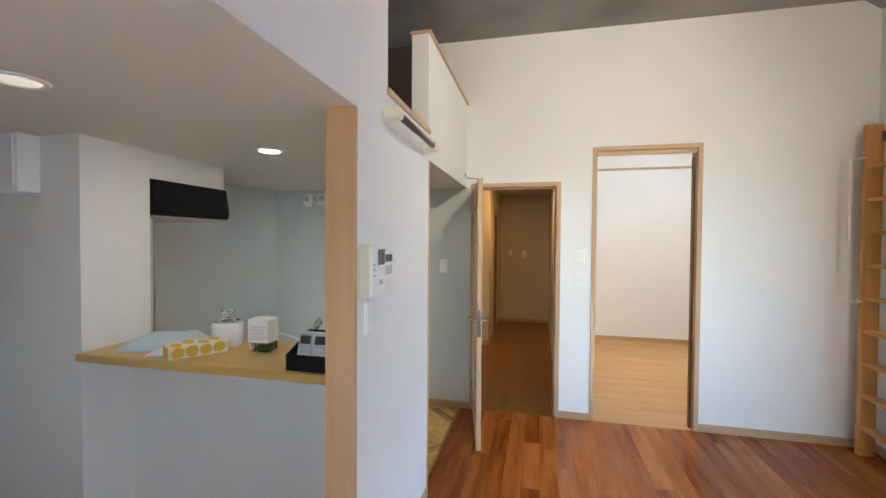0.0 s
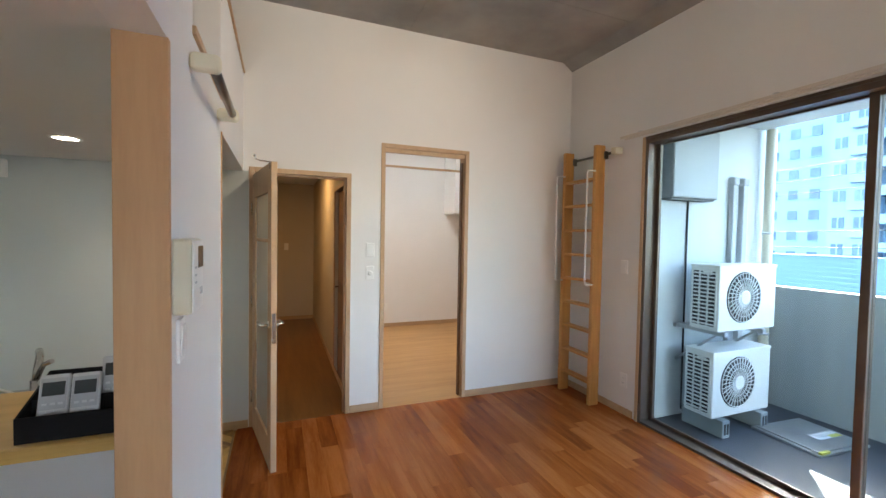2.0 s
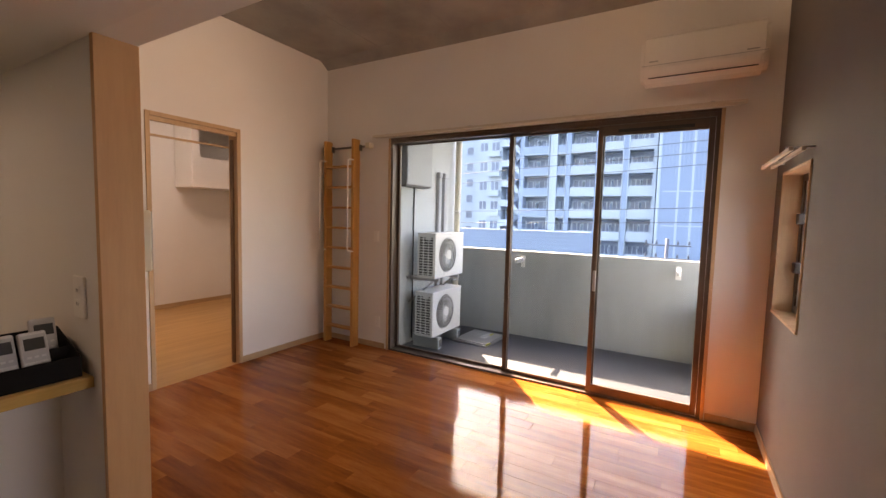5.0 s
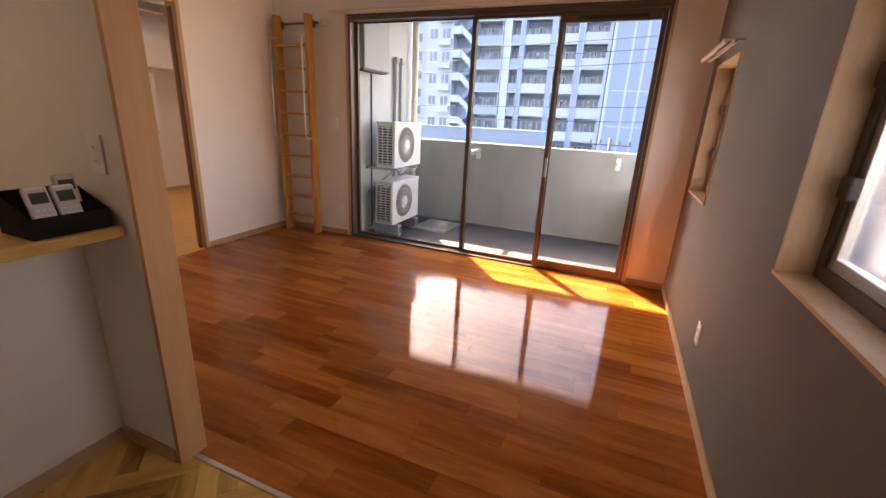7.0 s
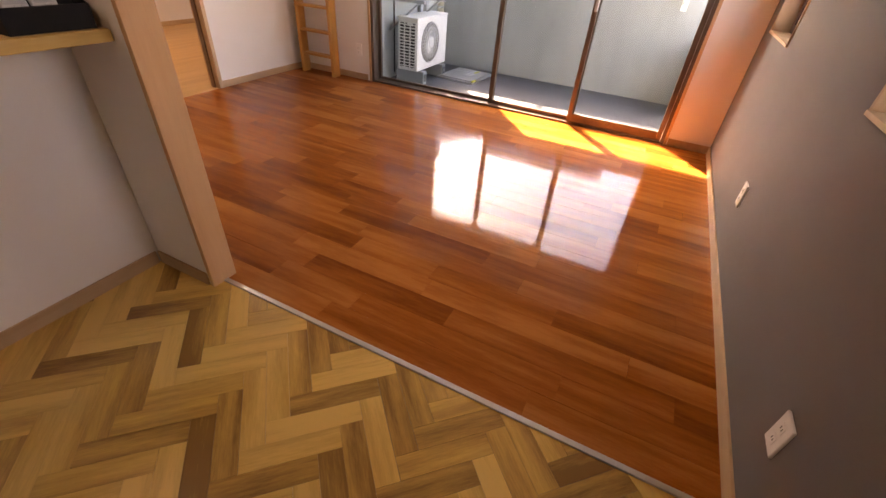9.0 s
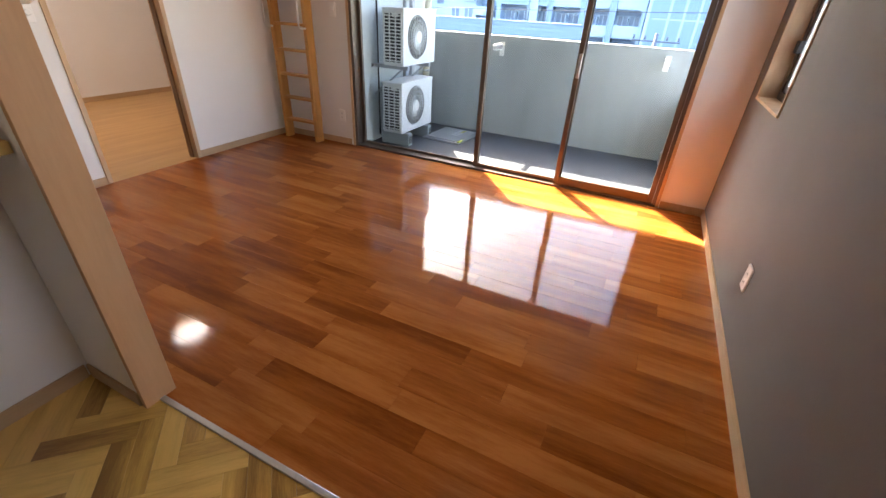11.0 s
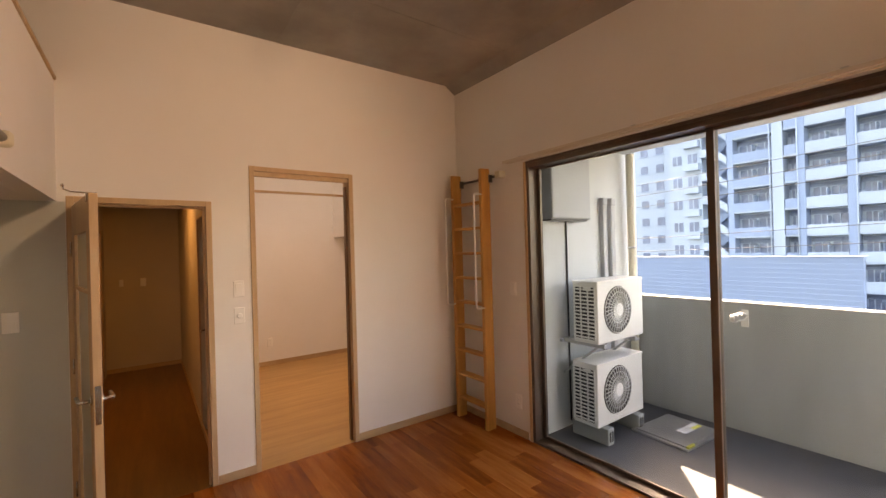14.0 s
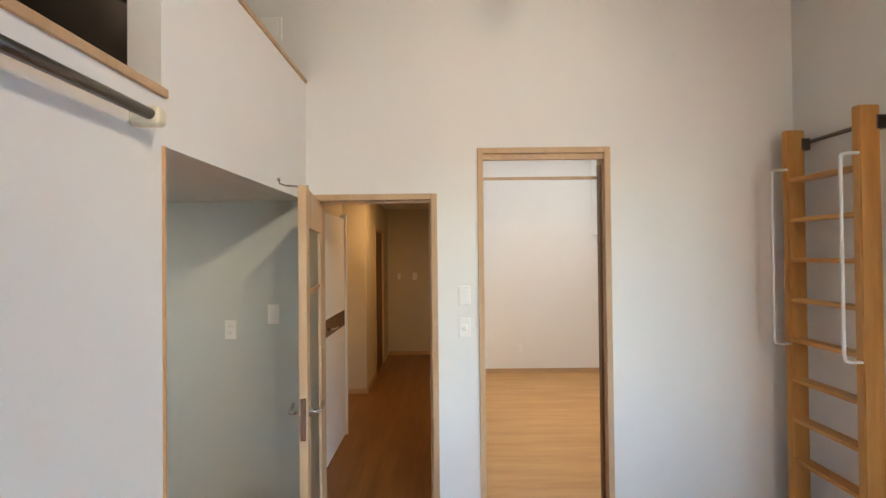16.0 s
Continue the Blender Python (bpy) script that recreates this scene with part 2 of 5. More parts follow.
# ---- building helpers ----
def box(bm, x0, x1, y0, y1, z0, z1, bevel=0.0, seg=2):
    b = bmesh.new()
    bmesh.ops.create_cube(b, size=1.0)
    for v in b.verts:
        v.co = Vector(((x0 + x1) / 2 + v.co.x * (x1 - x0), (y0 + y1) / 2 + v.co.y * (y1 - y0), (z0 + z1) / 2 + v.co.z * (z1 - z0)))
    if bevel:
        bmesh.ops.bevel(b, geom=b.edges[:], offset=bevel, segments=seg, affect="EDGES", profile=0.5)
    join(bm, b)
    return bm


def join(bm, b, m=None):
    if m is not None:
        b.transform(m)
    vs = [bm.verts.new(v.co) for v in b.verts]
    b.verts.index_update()
    for f in b.faces:
        nf = bm.faces.new([vs[v.index] for v in f.verts])
        nf.smooth = f.smooth
    b.free()


def tube(bm, pts, r, n=10, cap=True):
    """A round bar along points, with mitred corners."""
    pts = [Vector(p) for p in pts]
    rings = []
    for i, p in enumerate(pts):
        d = (pts[min(i + 1, len(pts) - 1)] - pts[max(i - 1, 0)]).normalized()
        a = d.orthogonal().normalized() if i == 0 else (rings_a - d * rings_a.dot(d)).normalized()
        rings_a = a
        c = d.cross(a)
        rings.append([bm.verts.new(p + (a * math.cos(k * math.tau / n) + c * math.sin(k * math.tau / n)) * r) for k in range(n)])
    for q, w in zip(rings, rings[1:]):
        for k in range(n):
            f = bm.faces.new((q[k], q[(k + 1) % n], w[(k + 1) % n], w[k]))
            f.smooth = True
    if cap:
        bm.faces.new(rings[0][::-1])
        bm.faces.new(rings[-1])
    return bm


def lathe(bm, profile, centre, axis="z", n=32, a0=0.0):
    """A body of revolution: profile of (radius, height)."""
    cx = Vector(centre)
    rings = []
    for r, h in profile:
        ring = []
        for k in range(n):
            t = k * math.tau / n + a0
            p = {"z": (r * math.cos(t), r * math.sin(t), h), "y": (r * math.cos(t), h, r * math.sin(t)), "x": (h, r * math.cos(t), r * math.sin(t))}[axis]
            ring.append(bm.verts.new(cx + Vector(p)))
        rings.append(ring)
    for q, w in zip(rings, rings[1:]):
        for k in range(n):
            f = bm.faces.new((q[k], q[(k + 1) % n], w[(k + 1) % n], w[k]))
            f.smooth = True
    bm.faces.new(rings[0][::-1])
    bm.faces.new(rings[-1])
    return bm


def finish(name, bm, material, smooth=False):
    bmesh.ops.recalc_face_normals(bm, faces=bm.faces[:])
    if smooth:
        for f in bm.faces:
            f.smooth = True
    me = bpy.data.meshes.new(name)
    bm.to_mesh(me)
    bm.free()
    me.materials.append(material)
    return new(name, me)


def part(name, bm, material, parent, label=""):
    """One mesh in world coordinates, hung under a thing or a part."""
    ob = finish(name, bm, material)
    ob.parent = parent
    ob.matrix_parent_inverse = parent_world(parent).inverted()
    return tagged(ob, label)


def parent_world(p):
    m = p.matrix_basis.copy()
    while p.parent:
        m = p.parent.matrix_basis @ p.matrix_parent_inverse @ m
        p = p.parent
    return m


def thing(name, base, label, category, group=""):
    ob = new(name)
    ob.empty_display_size = 0.1
    ob.location = base
    return tagged(ob, label, category, group)


def solid(name, bm, material, label="", category="", group="", kind=""):
    return tagged(finish(name, bm, material), label, category, group, kind)


def B(*a, **k):
    return box(bmesh.new(), *a, **k)


def wall(name, axis, c0, c1, u0, u1, z0, z1, holes, material, label):
    """A wall slab between c0 and c1 across its axis, with openings (u0, u1, z0, z1) cut through it."""
    us = sorted({u0, u1, *[h[0] for h in holes], *[h[1] for h in holes]})
    zs = sorted({z0, z1, *[h[2] for h in holes], *[h[3] for h in holes]})
    us = [u for u in us if u0 <= u <= u1]
    zs = [z for z in zs if z0 <= z <= z1]
    bm = bmesh.new()
    grid = {}

    def cell_open(u, z):
        return not (u0 < u < u1 and z0 < z < z1) or any(h[0] < u < h[1] and h[2] < z < h[3] for h in holes)

    def vert(u, c, z):
        key = (round(u, 4), round(c, 4), round(z, 4))
        if key not in grid:
            grid[key] = bm.verts.new((c, u, z) if axis == "x" else (u, c, z))
        return grid[key]

    for ua, ub in zip(us, us[1:]):
        for za, zb in zip(zs, zs[1:]):
            um, zm = (ua + ub) / 2, (za + zb) / 2
            if cell_open(um, zm):
                continue
            for c in (c0, c1):
                bm.faces.new([vert(ua, c, za), vert(ub, c, za), vert(ub, c, zb), vert(ua, c, zb)])
            iu, iz = us.index(ua), zs.index(za)
            sides = [((us[iu - 1] + ua) / 2 if iu else ua - 1, zm, (ua, za), (ua, zb)),
                     ((ub + us[iu + 2]) / 2 if iu + 2 < len(us) else ub + 1, zm, (ub, za), (ub, zb)),
                     (um, (zs[iz - 1] + za) / 2 if iz else za - 1, (ua, za), (ub, za)),
                     (um, (zb + zs[iz + 2]) / 2 if iz + 2 < len(zs) else zb + 1, (ua, zb), (ub, zb))]
            for u, z, p, q in sides:
                if cell_open(u, z):
                    bm.faces.new([vert(p[0], c0, p[1]), vert(q[0], c0, q[1]), vert(q[0], c1, q[1]), vert(p[0], c1, p[1])])
    return solid(name, bm, material, label, "wall", kind="structure")

# ---- structure ----
CEIL, LOW, NORTH, EAST, SOUTH, WEST = 3.33, 2.012, 2.325, 3.075, -2.04, -2.6
ROOM_N, COR_N = 5.48, 6.56
WIN = (-1.685, 1.352, 0.0, 2.36)
BAL = -0.12

solid("floor", B(-0.05, EAST + 0.02, SOUTH, NORTH, -0.1, -0.012), CHERRY, "subfloor under the glossy cherry planks of the living room", "floor", kind="structure")
solid("floor_kitchen", B(WEST, -0.05, SOUTH, NORTH, -0.1, -0.012), OAK, "subfloor under the oak herringbone of the kitchen", "floor", kind="structure")
solid("floor_bedroom", B(0.93, 4.5, NORTH, ROOM_N, -0.1, 0.0), PALE_OAK, "pale oak floor of the side room", "floor", kind="structure")
solid("floor_corridor", B(-0.9, 0.93, NORTH, COR_N, -0.1, 0.001), CORRIDOR_OAK_DIM, "pale oak floor of the corridor", "floor", kind="structure")

wall("wall_north", "y", NORTH, NORTH + 0.12, WEST, EAST + 0.15, -0.1, CEIL + 0.1, [(0.075, 0.792, -0.2, 2.015), (1.112, 1.885, -0.2, 2.300)], WALLPAPER, "white wallpapered wall with two doorways")
wall("wall_east", "x", EAST, EAST + 0.128, SOUTH - 0.15, NORTH, -0.1, CEIL + 0.1, [(WIN[0], WIN[1], WIN[2] - 0.02, WIN[3])], WALLPAPER, "white wallpapered wall round the wide balcony window")
SMALL = (2.15, 2.835, 0.948, 1.87)
LARGE = (-0.25, 0.727, 0.96, 1.90)
wall("wall_south", "y", SOUTH - 0.15, SOUTH, WEST, EAST, -0.1, CEIL + 0.1, [SMALL, LARGE], ACCENT, "dark grey accent wall with two deep windows")
wall("wall_loft_west", "x", WEST - 0.12, WEST, SOUTH - 0.15, NORTH + 0.12, LOW + 0.06, CEIL + 0.1, [], LOFT_BROWN, "dark brown end wall of the loft")
# thin dark brown sheet set in front of the white north wall
wall("wall_loft_north", "y", NORTH - 0.02, NORTH - 0.0005, WEST + 0.001, -0.45, LOW + 0.131, CEIL - 0.001, [], LOFT_BROWN, "dark brown sheet over the back wall of the loft")
wall("wall_west", "x", WEST - 0.12, WEST, SOUTH - 0.15, NORTH + 0.12, -0.1, LOW + 0.06, [], WALLPAPER, "plain white wall that closes the kitchen side")
# loft wall: solid below the loft, open towards the kitchen and the dining side
wall("wall_loft", "x", -0.105, 0.0, SOUTH, NORTH, 0.0, CEIL, [(SOUTH - 1, 0.0, -1, LOW), (0.988, NORTH + 1, -1, LOW), (0.31, 0.988, 2.175, CEIL + 1), (0.988, NORTH + 1, 2.755, CEIL + 1)], WALLPAPER, "white partition with intercom, loft opening and parapet")
slab = B(WEST - 0.1, EAST + 0.15, SOUTH - 0.1, NORTH + 0.12, CEIL + 0.004, CEIL + 0.15)
for i in range(5):
    for j in range(6):
        # formwork boards leave shallow joints in the slab
        x1, y1 = EAST + 0.03 - i * 1.8, NORTH + 0.02 - j * 0.9
        box(slab, max(x1 - 1.797, WEST - 0.09), x1, max(y1 - 0.897, SOUTH - 0.09), y1, CEIL + 0.0005 * ((i * 3 + j * 2) % 4), CEIL + 0.004)
        if x1 - 1.797 < WEST or y1 - 0.897 < SOUTH - 0.09:
            break
# the slab thickens along the window wall
hv = [slab.verts.new((x, y, z)) for y in (SOUTH, NORTH) for x, z in ((EAST - 0.12, CEIL + 0.003), (EAST + 0.01, CEIL + 0.003), (EAST + 0.01, CEIL - 0.084))]
for q in ((0, 1, 2), (5, 4, 3), (0, 3, 4, 1), (1, 4, 5, 2), (2, 5, 3, 0)):
    slab.faces.new([hv[i] for i in q])
solid("ceiling", slab, CONCRETE, "raw concrete ceiling slab with formwork marks", "ceiling", kind="structure")
solid("ceiling_low", B(WEST, -0.1051, SOUTH, NORTH, LOW, LOW + 0.1), PLASTER, "low white ceiling under the loft", "ceiling", kind="structure")
solid("floor_loft", B(WEST, -0.1051, SOUTH, NORTH, LOW + 0.1, LOW + 0.13), OAK, "wooden floor of the loft", "floor", kind="structure")

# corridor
wall("wall_corridor_far", "y", COR_N, COR_N + 0.1, -1.0, 1.0, 0, 2.5, [], CORRIDOR_PAPER_DIM, "white end wall of the corridor")
wall("wall_corridor_east", "x", 0.84, 0.93, NORTH + 0.12, COR_N, 0, 2.5, [(2.78, 3.48, -1, 2.0)], CORRIDOR_PAPER_DIM, "white wall between corridor and side room")
wall("wall_corridor_west", "x", -0.17, -0.07, 4.68, COR_N, 0, 2.5, [(5.35, 6.05, -1, 2.0)], CORRIDOR_PAPER_DIM, "white corridor wall with a dark door")
wall("wall_corridor_west_near", "x", -0.20, -0.10, NORTH + 0.12, 3.66, 0, 2.5, [], CORRIDOR_PAPER_DIM, "white corridor wall beside the toilet door")
wall("wall_corridor_return", "y", 4.68, 4.78, -0.9, -0.1701, 0, 2.5, [], CORRIDOR_PAPER_DIM, "white return wall of the corridor recess")
wall("wall_corridor_recess", "x", -0.95, -0.9, 3.56, 4.68, 0, 2.5, [], CORRIDOR_PAPER_DIM, "white back wall of the corridor recess")
wall("wall_corridor_recess_south", "y", 3.56, 3.66, -0.9, -0.2001, 0, 2.5, [], CORRIDOR_PAPER_DIM, "white side wall of the corridor recess")
solid("ceiling_corridor", B(-1.0, 0.93, NORTH + 0.12, COR_N, 2.4, 2.5), PLASTER, "white corridor ceiling", "ceiling", kind="structure")
# side room with its storage loft and a window beyond the view
wall("wall_bedroom_north", "y", ROOM_N, ROOM_N + 0.1, 0.93, 4.6, 0, 3.3, [], WALLPAPER, "white back wall of the side room")
wall("wall_bedroom_east", "x", 4.5, 4.6, NORTH, ROOM_N, 0, 3.3, [], WALLPAPER, "plain white outer wall of the side room")
wall("wall_bedroom_south", "y", NORTH, NORTH + 0.12, EAST + 0.1501, 4.5, -0.1, 3.3, [], WALLPAPER, "plain white wall that closes the side room")
wall("wall_bedroom_west", "x", 0.931, 0.99, NORTH + 0.12, ROOM_N, 0, 3.3, [], WALLPAPER, "white side room wall along the corridor")
solid("ceiling_bedroom", B(0.93, 4.6, NORTH + 0.12, ROOM_N + 0.1, 3.2, 3.3), PLASTER, "white ceiling of the side room", "ceiling", kind="structure")
solid("storage_loft_floor", B(2.93, 4.5, 5.09, ROOM_N, 1.905, 1.97), WALLPAPER, "white underside of the storage loft", "loft", kind="structure")
wall("wall_storage_loft", "y", 5.0, 5.09, 2.93, 4.5, 1.905, 3.2, [(3.05, 4.6, 2.36, 2.78)], WALLPAPER, "white front of the storage loft with a dark opening")
wall("wall_storage_side", "x", 2.93, 3.01, 5.0901, ROOM_N, 1.97, 3.2, [], WALLPAPER, "white side of the storage loft")

# balcony
SIDE, PAR = 1.55, 4.93
solid("floor_balcony", B(EAST + 0.128, PAR + 0.15, -2.6, SIDE, BAL - 0.2, BAL), BALCONY_FLOOR, "dark grey vinyl balcony floor", "floor", kind="structure")
wall("wall_balcony_side", "y", SIDE, SIDE + 0.2, EAST + 0.128, PAR + 0.15, BAL - 0.2, 2.9, [], PAINT_WALL, "pale painted balcony side wall")
wall("wall_balcony_south", "y", -2.75, -2.6, EAST + 0.128, PAR + 0.15, BAL - 0.2, 1.085, [], PAINT_WALL, "pale painted balcony end wall")
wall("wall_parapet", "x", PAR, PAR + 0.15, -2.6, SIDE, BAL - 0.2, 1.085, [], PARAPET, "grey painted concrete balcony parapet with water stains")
solid("ceiling_balcony", B(EAST + 0.128, PAR - 0.03, -2.75, SIDE + 0.2, 2.68, 2.9), PAINT_WALL, "pale painted underside of the balcony above", "ceiling", kind="structure")
solid("threshold_strip", B(-0.062, -0.040, SOUTH, 0.0, -0.02, 0.006, bevel=0.003), ALU, "metal strip between cherry and oak floors", "threshold", kind="structure")

# ---- kitchen side ----
half = wall("wall_counter", "y", 0.34, 0.44, -1.41, -0.105, 0, 0.97, [], WALLPAPER, "white half wall below the kitchen counter")
wall("wall_pillar", "x", -1.96, -1.41, 0.09, 0.44, 0, LOW, [], WALLPAPER, "white pillar at the end of the counter")
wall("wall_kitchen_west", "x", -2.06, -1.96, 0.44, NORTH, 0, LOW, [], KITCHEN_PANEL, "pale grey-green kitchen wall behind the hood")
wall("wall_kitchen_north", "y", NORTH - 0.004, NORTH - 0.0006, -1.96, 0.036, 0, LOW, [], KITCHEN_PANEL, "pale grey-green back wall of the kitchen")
wall("wall_dining_north", "y", 0.09, 0.44, WEST, -1.96, 0, LOW, [], WALLPAPER, "white wall beside the kitchen pillar")

jamb = solid("trim_post", B(-0.112, 0.004, -0.022, 0.0, 0.0, LOW, bevel=0.002), BEECH, "pale beech board on the end of the partition", "trim", kind="structure")
ct = thing("kitchen_counter", (-0.7, 0.3, 0.97), "light wood breakfast counter on the half wall", "counter")
part("counter_top", B(-1.409, -0.107, 0.063, 0.52, 0.97, 1.008, bevel=0.006), COUNTER, ct)
part("edge_band", B(-1.408, -0.108, 0.06, 0.063, 0.973, 1.005, bevel=0.001), COUNTER, ct)

# ---- door casings, skirting and edges ----
def casing(name, x0, x1, z1, y, w, depth, material, label):
    """Wooden lining of a doorway: two jambs and a head, set 8 mm proud of the wall."""
    d = tagged(new(name), label, "door frame", kind="structure")
    d.location = ((x0 + x1) / 2, y, 0)
    part("jamb", B(x0 - w, x0, y - 0.010, y + depth, 0, z1 + w, bevel=0.002), material, d)
    part("jamb", B(x1, x1 + w, y - 0.010, y + depth, 0, z1 + w, bevel=0.002), material, d)
    part("head", B(x0, x1, y - 0.010, y + depth, z1, z1 + w, bevel=0.002), material, d)
    return d


d1 = casing("door_frame_1", 0.079, 0.786, 2.010, NORTH, 0.038, 0.128, TRIM, "pale wooden door frame of the corridor")
part("stop", B(0.770, 0.787, NORTH + 0.03, NORTH + 0.06, 0, 2.010), TRIM, d1)
part("stop", B(0.079, 0.770, NORTH + 0.03, NORTH + 0.06, 1.993, 2.010), TRIM, d1)
d2 = casing("door_frame_2", 1.116, 1.88, 2.296, NORTH, 0.036, 0.128, TRIM, "tall pale wooden frame of the sliding door opening")
part("track", B(1.116, 1.88, NORTH + 0.01, NORTH + 0.045, 2.261, 2.296), TRIM, d2)
part("slot", B(1.865, 1.88, NORTH + 0.05, NORTH + 0.09, 0, 2.23), BROWN_DOOR, d2, "dark slot of the sliding door")
part("rail", B(1.0, 2.4, NORTH + 0.124, NORTH + 0.140, 2.152, 2.170), TRIM, d2)


def skirting(p, q, face, name="baseboard"):
    """A skirting board 60 mm high along a wall; face points into the room."""
    (x0, y0), (x1, y1) = p, q
    fx, fy = face
    return solid(name, B(min(x0, x1, x0 + fx * 0.01), max(x0, x1, x0 + fx * 0.01), min(y0, y1, y0 + fy * 0.01), max(y0, y1, y0 + fy * 0.01), -0.011, 0.062, bevel=0.002), BASE, "light wooden skirting board", "baseboard", kind="structure")


BASE = wood("skirting_wood", (0.42, 0.27, 0.15), (0.50, 0.33, 0.19), (0.56, 0.39, 0.24), "x", 0.5, 6, 0.1)
skirting((0.826, NORTH), (1.079, NORTH), (0, -1))
skirting((1.917, NORTH), (EAST, NORTH), (0, -1))
skirting((EAST, 1.41), (EAST, NORTH - 0.011), (-1, 0))
skirting((EAST, SOUTH), (EAST, WIN[0] - 0.03), (-1, 0))
skirting((-0.04, SOUTH), (EAST - 0.011, SOUTH), (0, 1))
skirting((WEST, SOUTH), (-0.06, SOUTH), (0, 1))
skirting((-1.41, 0.34), (-0.118, 0.34), (0, -1))
skirting((-0.105, 0.012), (-0.105, 0.329), (-1, 0))
skirting((0.0, 0.002), (0.0, 0.985), (1, 0))
skirting((-1.96, NORTH), (0.036, NORTH), (0, -1))
skirting((0.99, ROOM_N), (4.5, ROOM_N), (0, -1))
skirting((-0.07, COR_N), (0.84, COR_N), (0, -1))
skirting((-0.07, 4.68), (-0.07, 5.31), (1, 0))
skirting((0.84, NORTH + 0.14), (0.84, COR_N - 0.011), (-1, 0))
skirting((-0.9, 4.68), (-0.07, 4.68), (0, -1))
solid("trim_corner", B(-0.112, 0.006, 0.9885, 1.000, 0.0, LOW, bevel=0.002), BEECH, "thin beech edge on the end of the partition", "trim", kind="structure")
solid("trim_loft_sill", B(-0.115, 0.012, 0.30, 1.005, 2.162, 2.190, bevel=0.003), TRIM, "wooden sill of the loft opening", "trim", kind="structure")
solid("trim_loft_cap", B(-0.115, 0.012, 0.983, NORTH, 2.753, 2.774, bevel=0.003), TRIM, "wooden cap on the loft parapet", "trim", kind="structure")
for y0, y1 in ((WIN[1], WIN[1] + 0.028), (WIN[0] - 0.024, WIN[0])):
    solid("trim_window", B(EAST - 0.016, EAST + 0.03, y0, y1, 0.0, WIN[3] + 0.02, bevel=0.002), TRIM, "pale wooden edge beside the balcony window", "trim", kind="structure")
solid("trim_window_head", B(EAST - 0.016, EAST + 0.03, WIN[0], WIN[1], WIN[3], WIN[3] + 0.02, bevel=0.002), BRONZE, "dark edge above the balcony window", "trim", kind="structure")

# ---- balcony window ----
W0, W1, WZ = WIN[0], WIN[1], WIN[3]
win = tagged(new("window_1"), "wide bronze aluminium sliding balcony window, three panes", "window", kind="structure")
win.location = (EAST, 0, 0)
fx0, fx1 = EAST - 0.008, EAST + 0.126
part("window_frame", box(box(box(box(bmesh.new(), fx0, fx1, W0, W0 + 0.028, 0, WZ), fx0, fx1, W1 - 0.028, W1, 0, WZ), fx0, fx1, W0 + 0.028, W1 - 0.028, WZ - 0.035, WZ), fx0, fx1, W0 + 0.028, W1 - 0.028, -0.03, 0.018), BRONZE, win)


def bars(x, y0, y1, z0, z1, stile, top, bottom, thick=0.03, bevel=0.003):
    b = box(bmesh.new(), x, x + thick, y0, y0 + stile, z0, z1, bevel=bevel)
    box(b, x, x + thick, y1 - stile, y1, z0, z1, bevel=bevel)
    box(b, x + 0.001, x + thick - 0.001, y0 + stile, y1 - stile, z1 - top, z1, bevel=bevel)
    return box(b, x + 0.001, x + thick - 0.001, y0 + stile, y1 - stile, z0, z0 + bottom, bevel=bevel)


def sash(y0, y1, x, material, stile=0.045, top=0.05, bottom=0.07):
    s = part("sash", bars(x, y0, y1, 0.02, WZ - 0.036, stile, top, bottom), material, win)
    g = part("pane", B(x + 0.012, x + 0.017, y0 + stile - 0.008, y1 - stile + 0.008, 0.02 + bottom - 0.008, WZ - 0.036 - top + 0.008), GLASS, s)
    g.visible_shadow = False
    return s


sash(-0.05, W1 - 0.030, EAST + 0.088, BRONZE, 0.03, 0.012, 0.025)
mid = sash(-0.872, -0.012, EAST + 0.046, BRONZE, 0.042, 0.022, 0.035)
right = sash(W0 + 0.03, -0.822, EAST + 0.002, BRONZE, 0.040, 0.085, 0.075)
part("vent", B(EAST - 0.004, EAST + 0.0015, -1.52, -0.98, WZ - 0.10, WZ - 0.075), DARK_GAP, right, "dark vent slot in the top rail")
part("pull", B(EAST - 0.012, EAST + 0.002, -0.862, -0.837, 0.92, 1.10, bevel=0.004), ALU, right, "small metal latch")


def curtain_rail(along, p, q, side, label):
    """Twin curtain rails on brackets; p and q are the ends on the wall, side points into the room."""
    t = thing("curtain_rail", p, label, "curtain rail")
    p, q, s = Vector(p), Vector(q), Vector(side)
    for off in (0.055, 0.105):
        a, b = p + s * off, q + s * off
        lo, hi = [Vector(map(min, a, b)), Vector(map(max, a, b))]
        e = Vector((0.009, 0.009, 0.011))
        part("rail", B(lo.x - e.x, hi.x + e.x, lo.y - e.y, hi.y + e.y, lo.z - e.z, hi.z + e.z, bevel=0.003), RAIL_WOOD, t)
    n = 4 if (q - p).length > 2 else 2
    for i in range(n):
        c = p.lerp(q, 0.06 + 0.88 * i / (n - 1))
        a, b = c + Vector((0, 0, 0.0115)), c + s * 0.118 + Vector((0, 0, 0.0165))
        r = 0.014
        part("bracket", B(min(a.x, b.x) - (r if along == "x" else 0), max(a.x, b.x) + (r if along == "x" else 0), min(a.y, b.y) - (r if along == "y" else 0), max(a.y, b.y) + (r if along == "y" else 0), a.z, b.z), ALU, t)
    return t


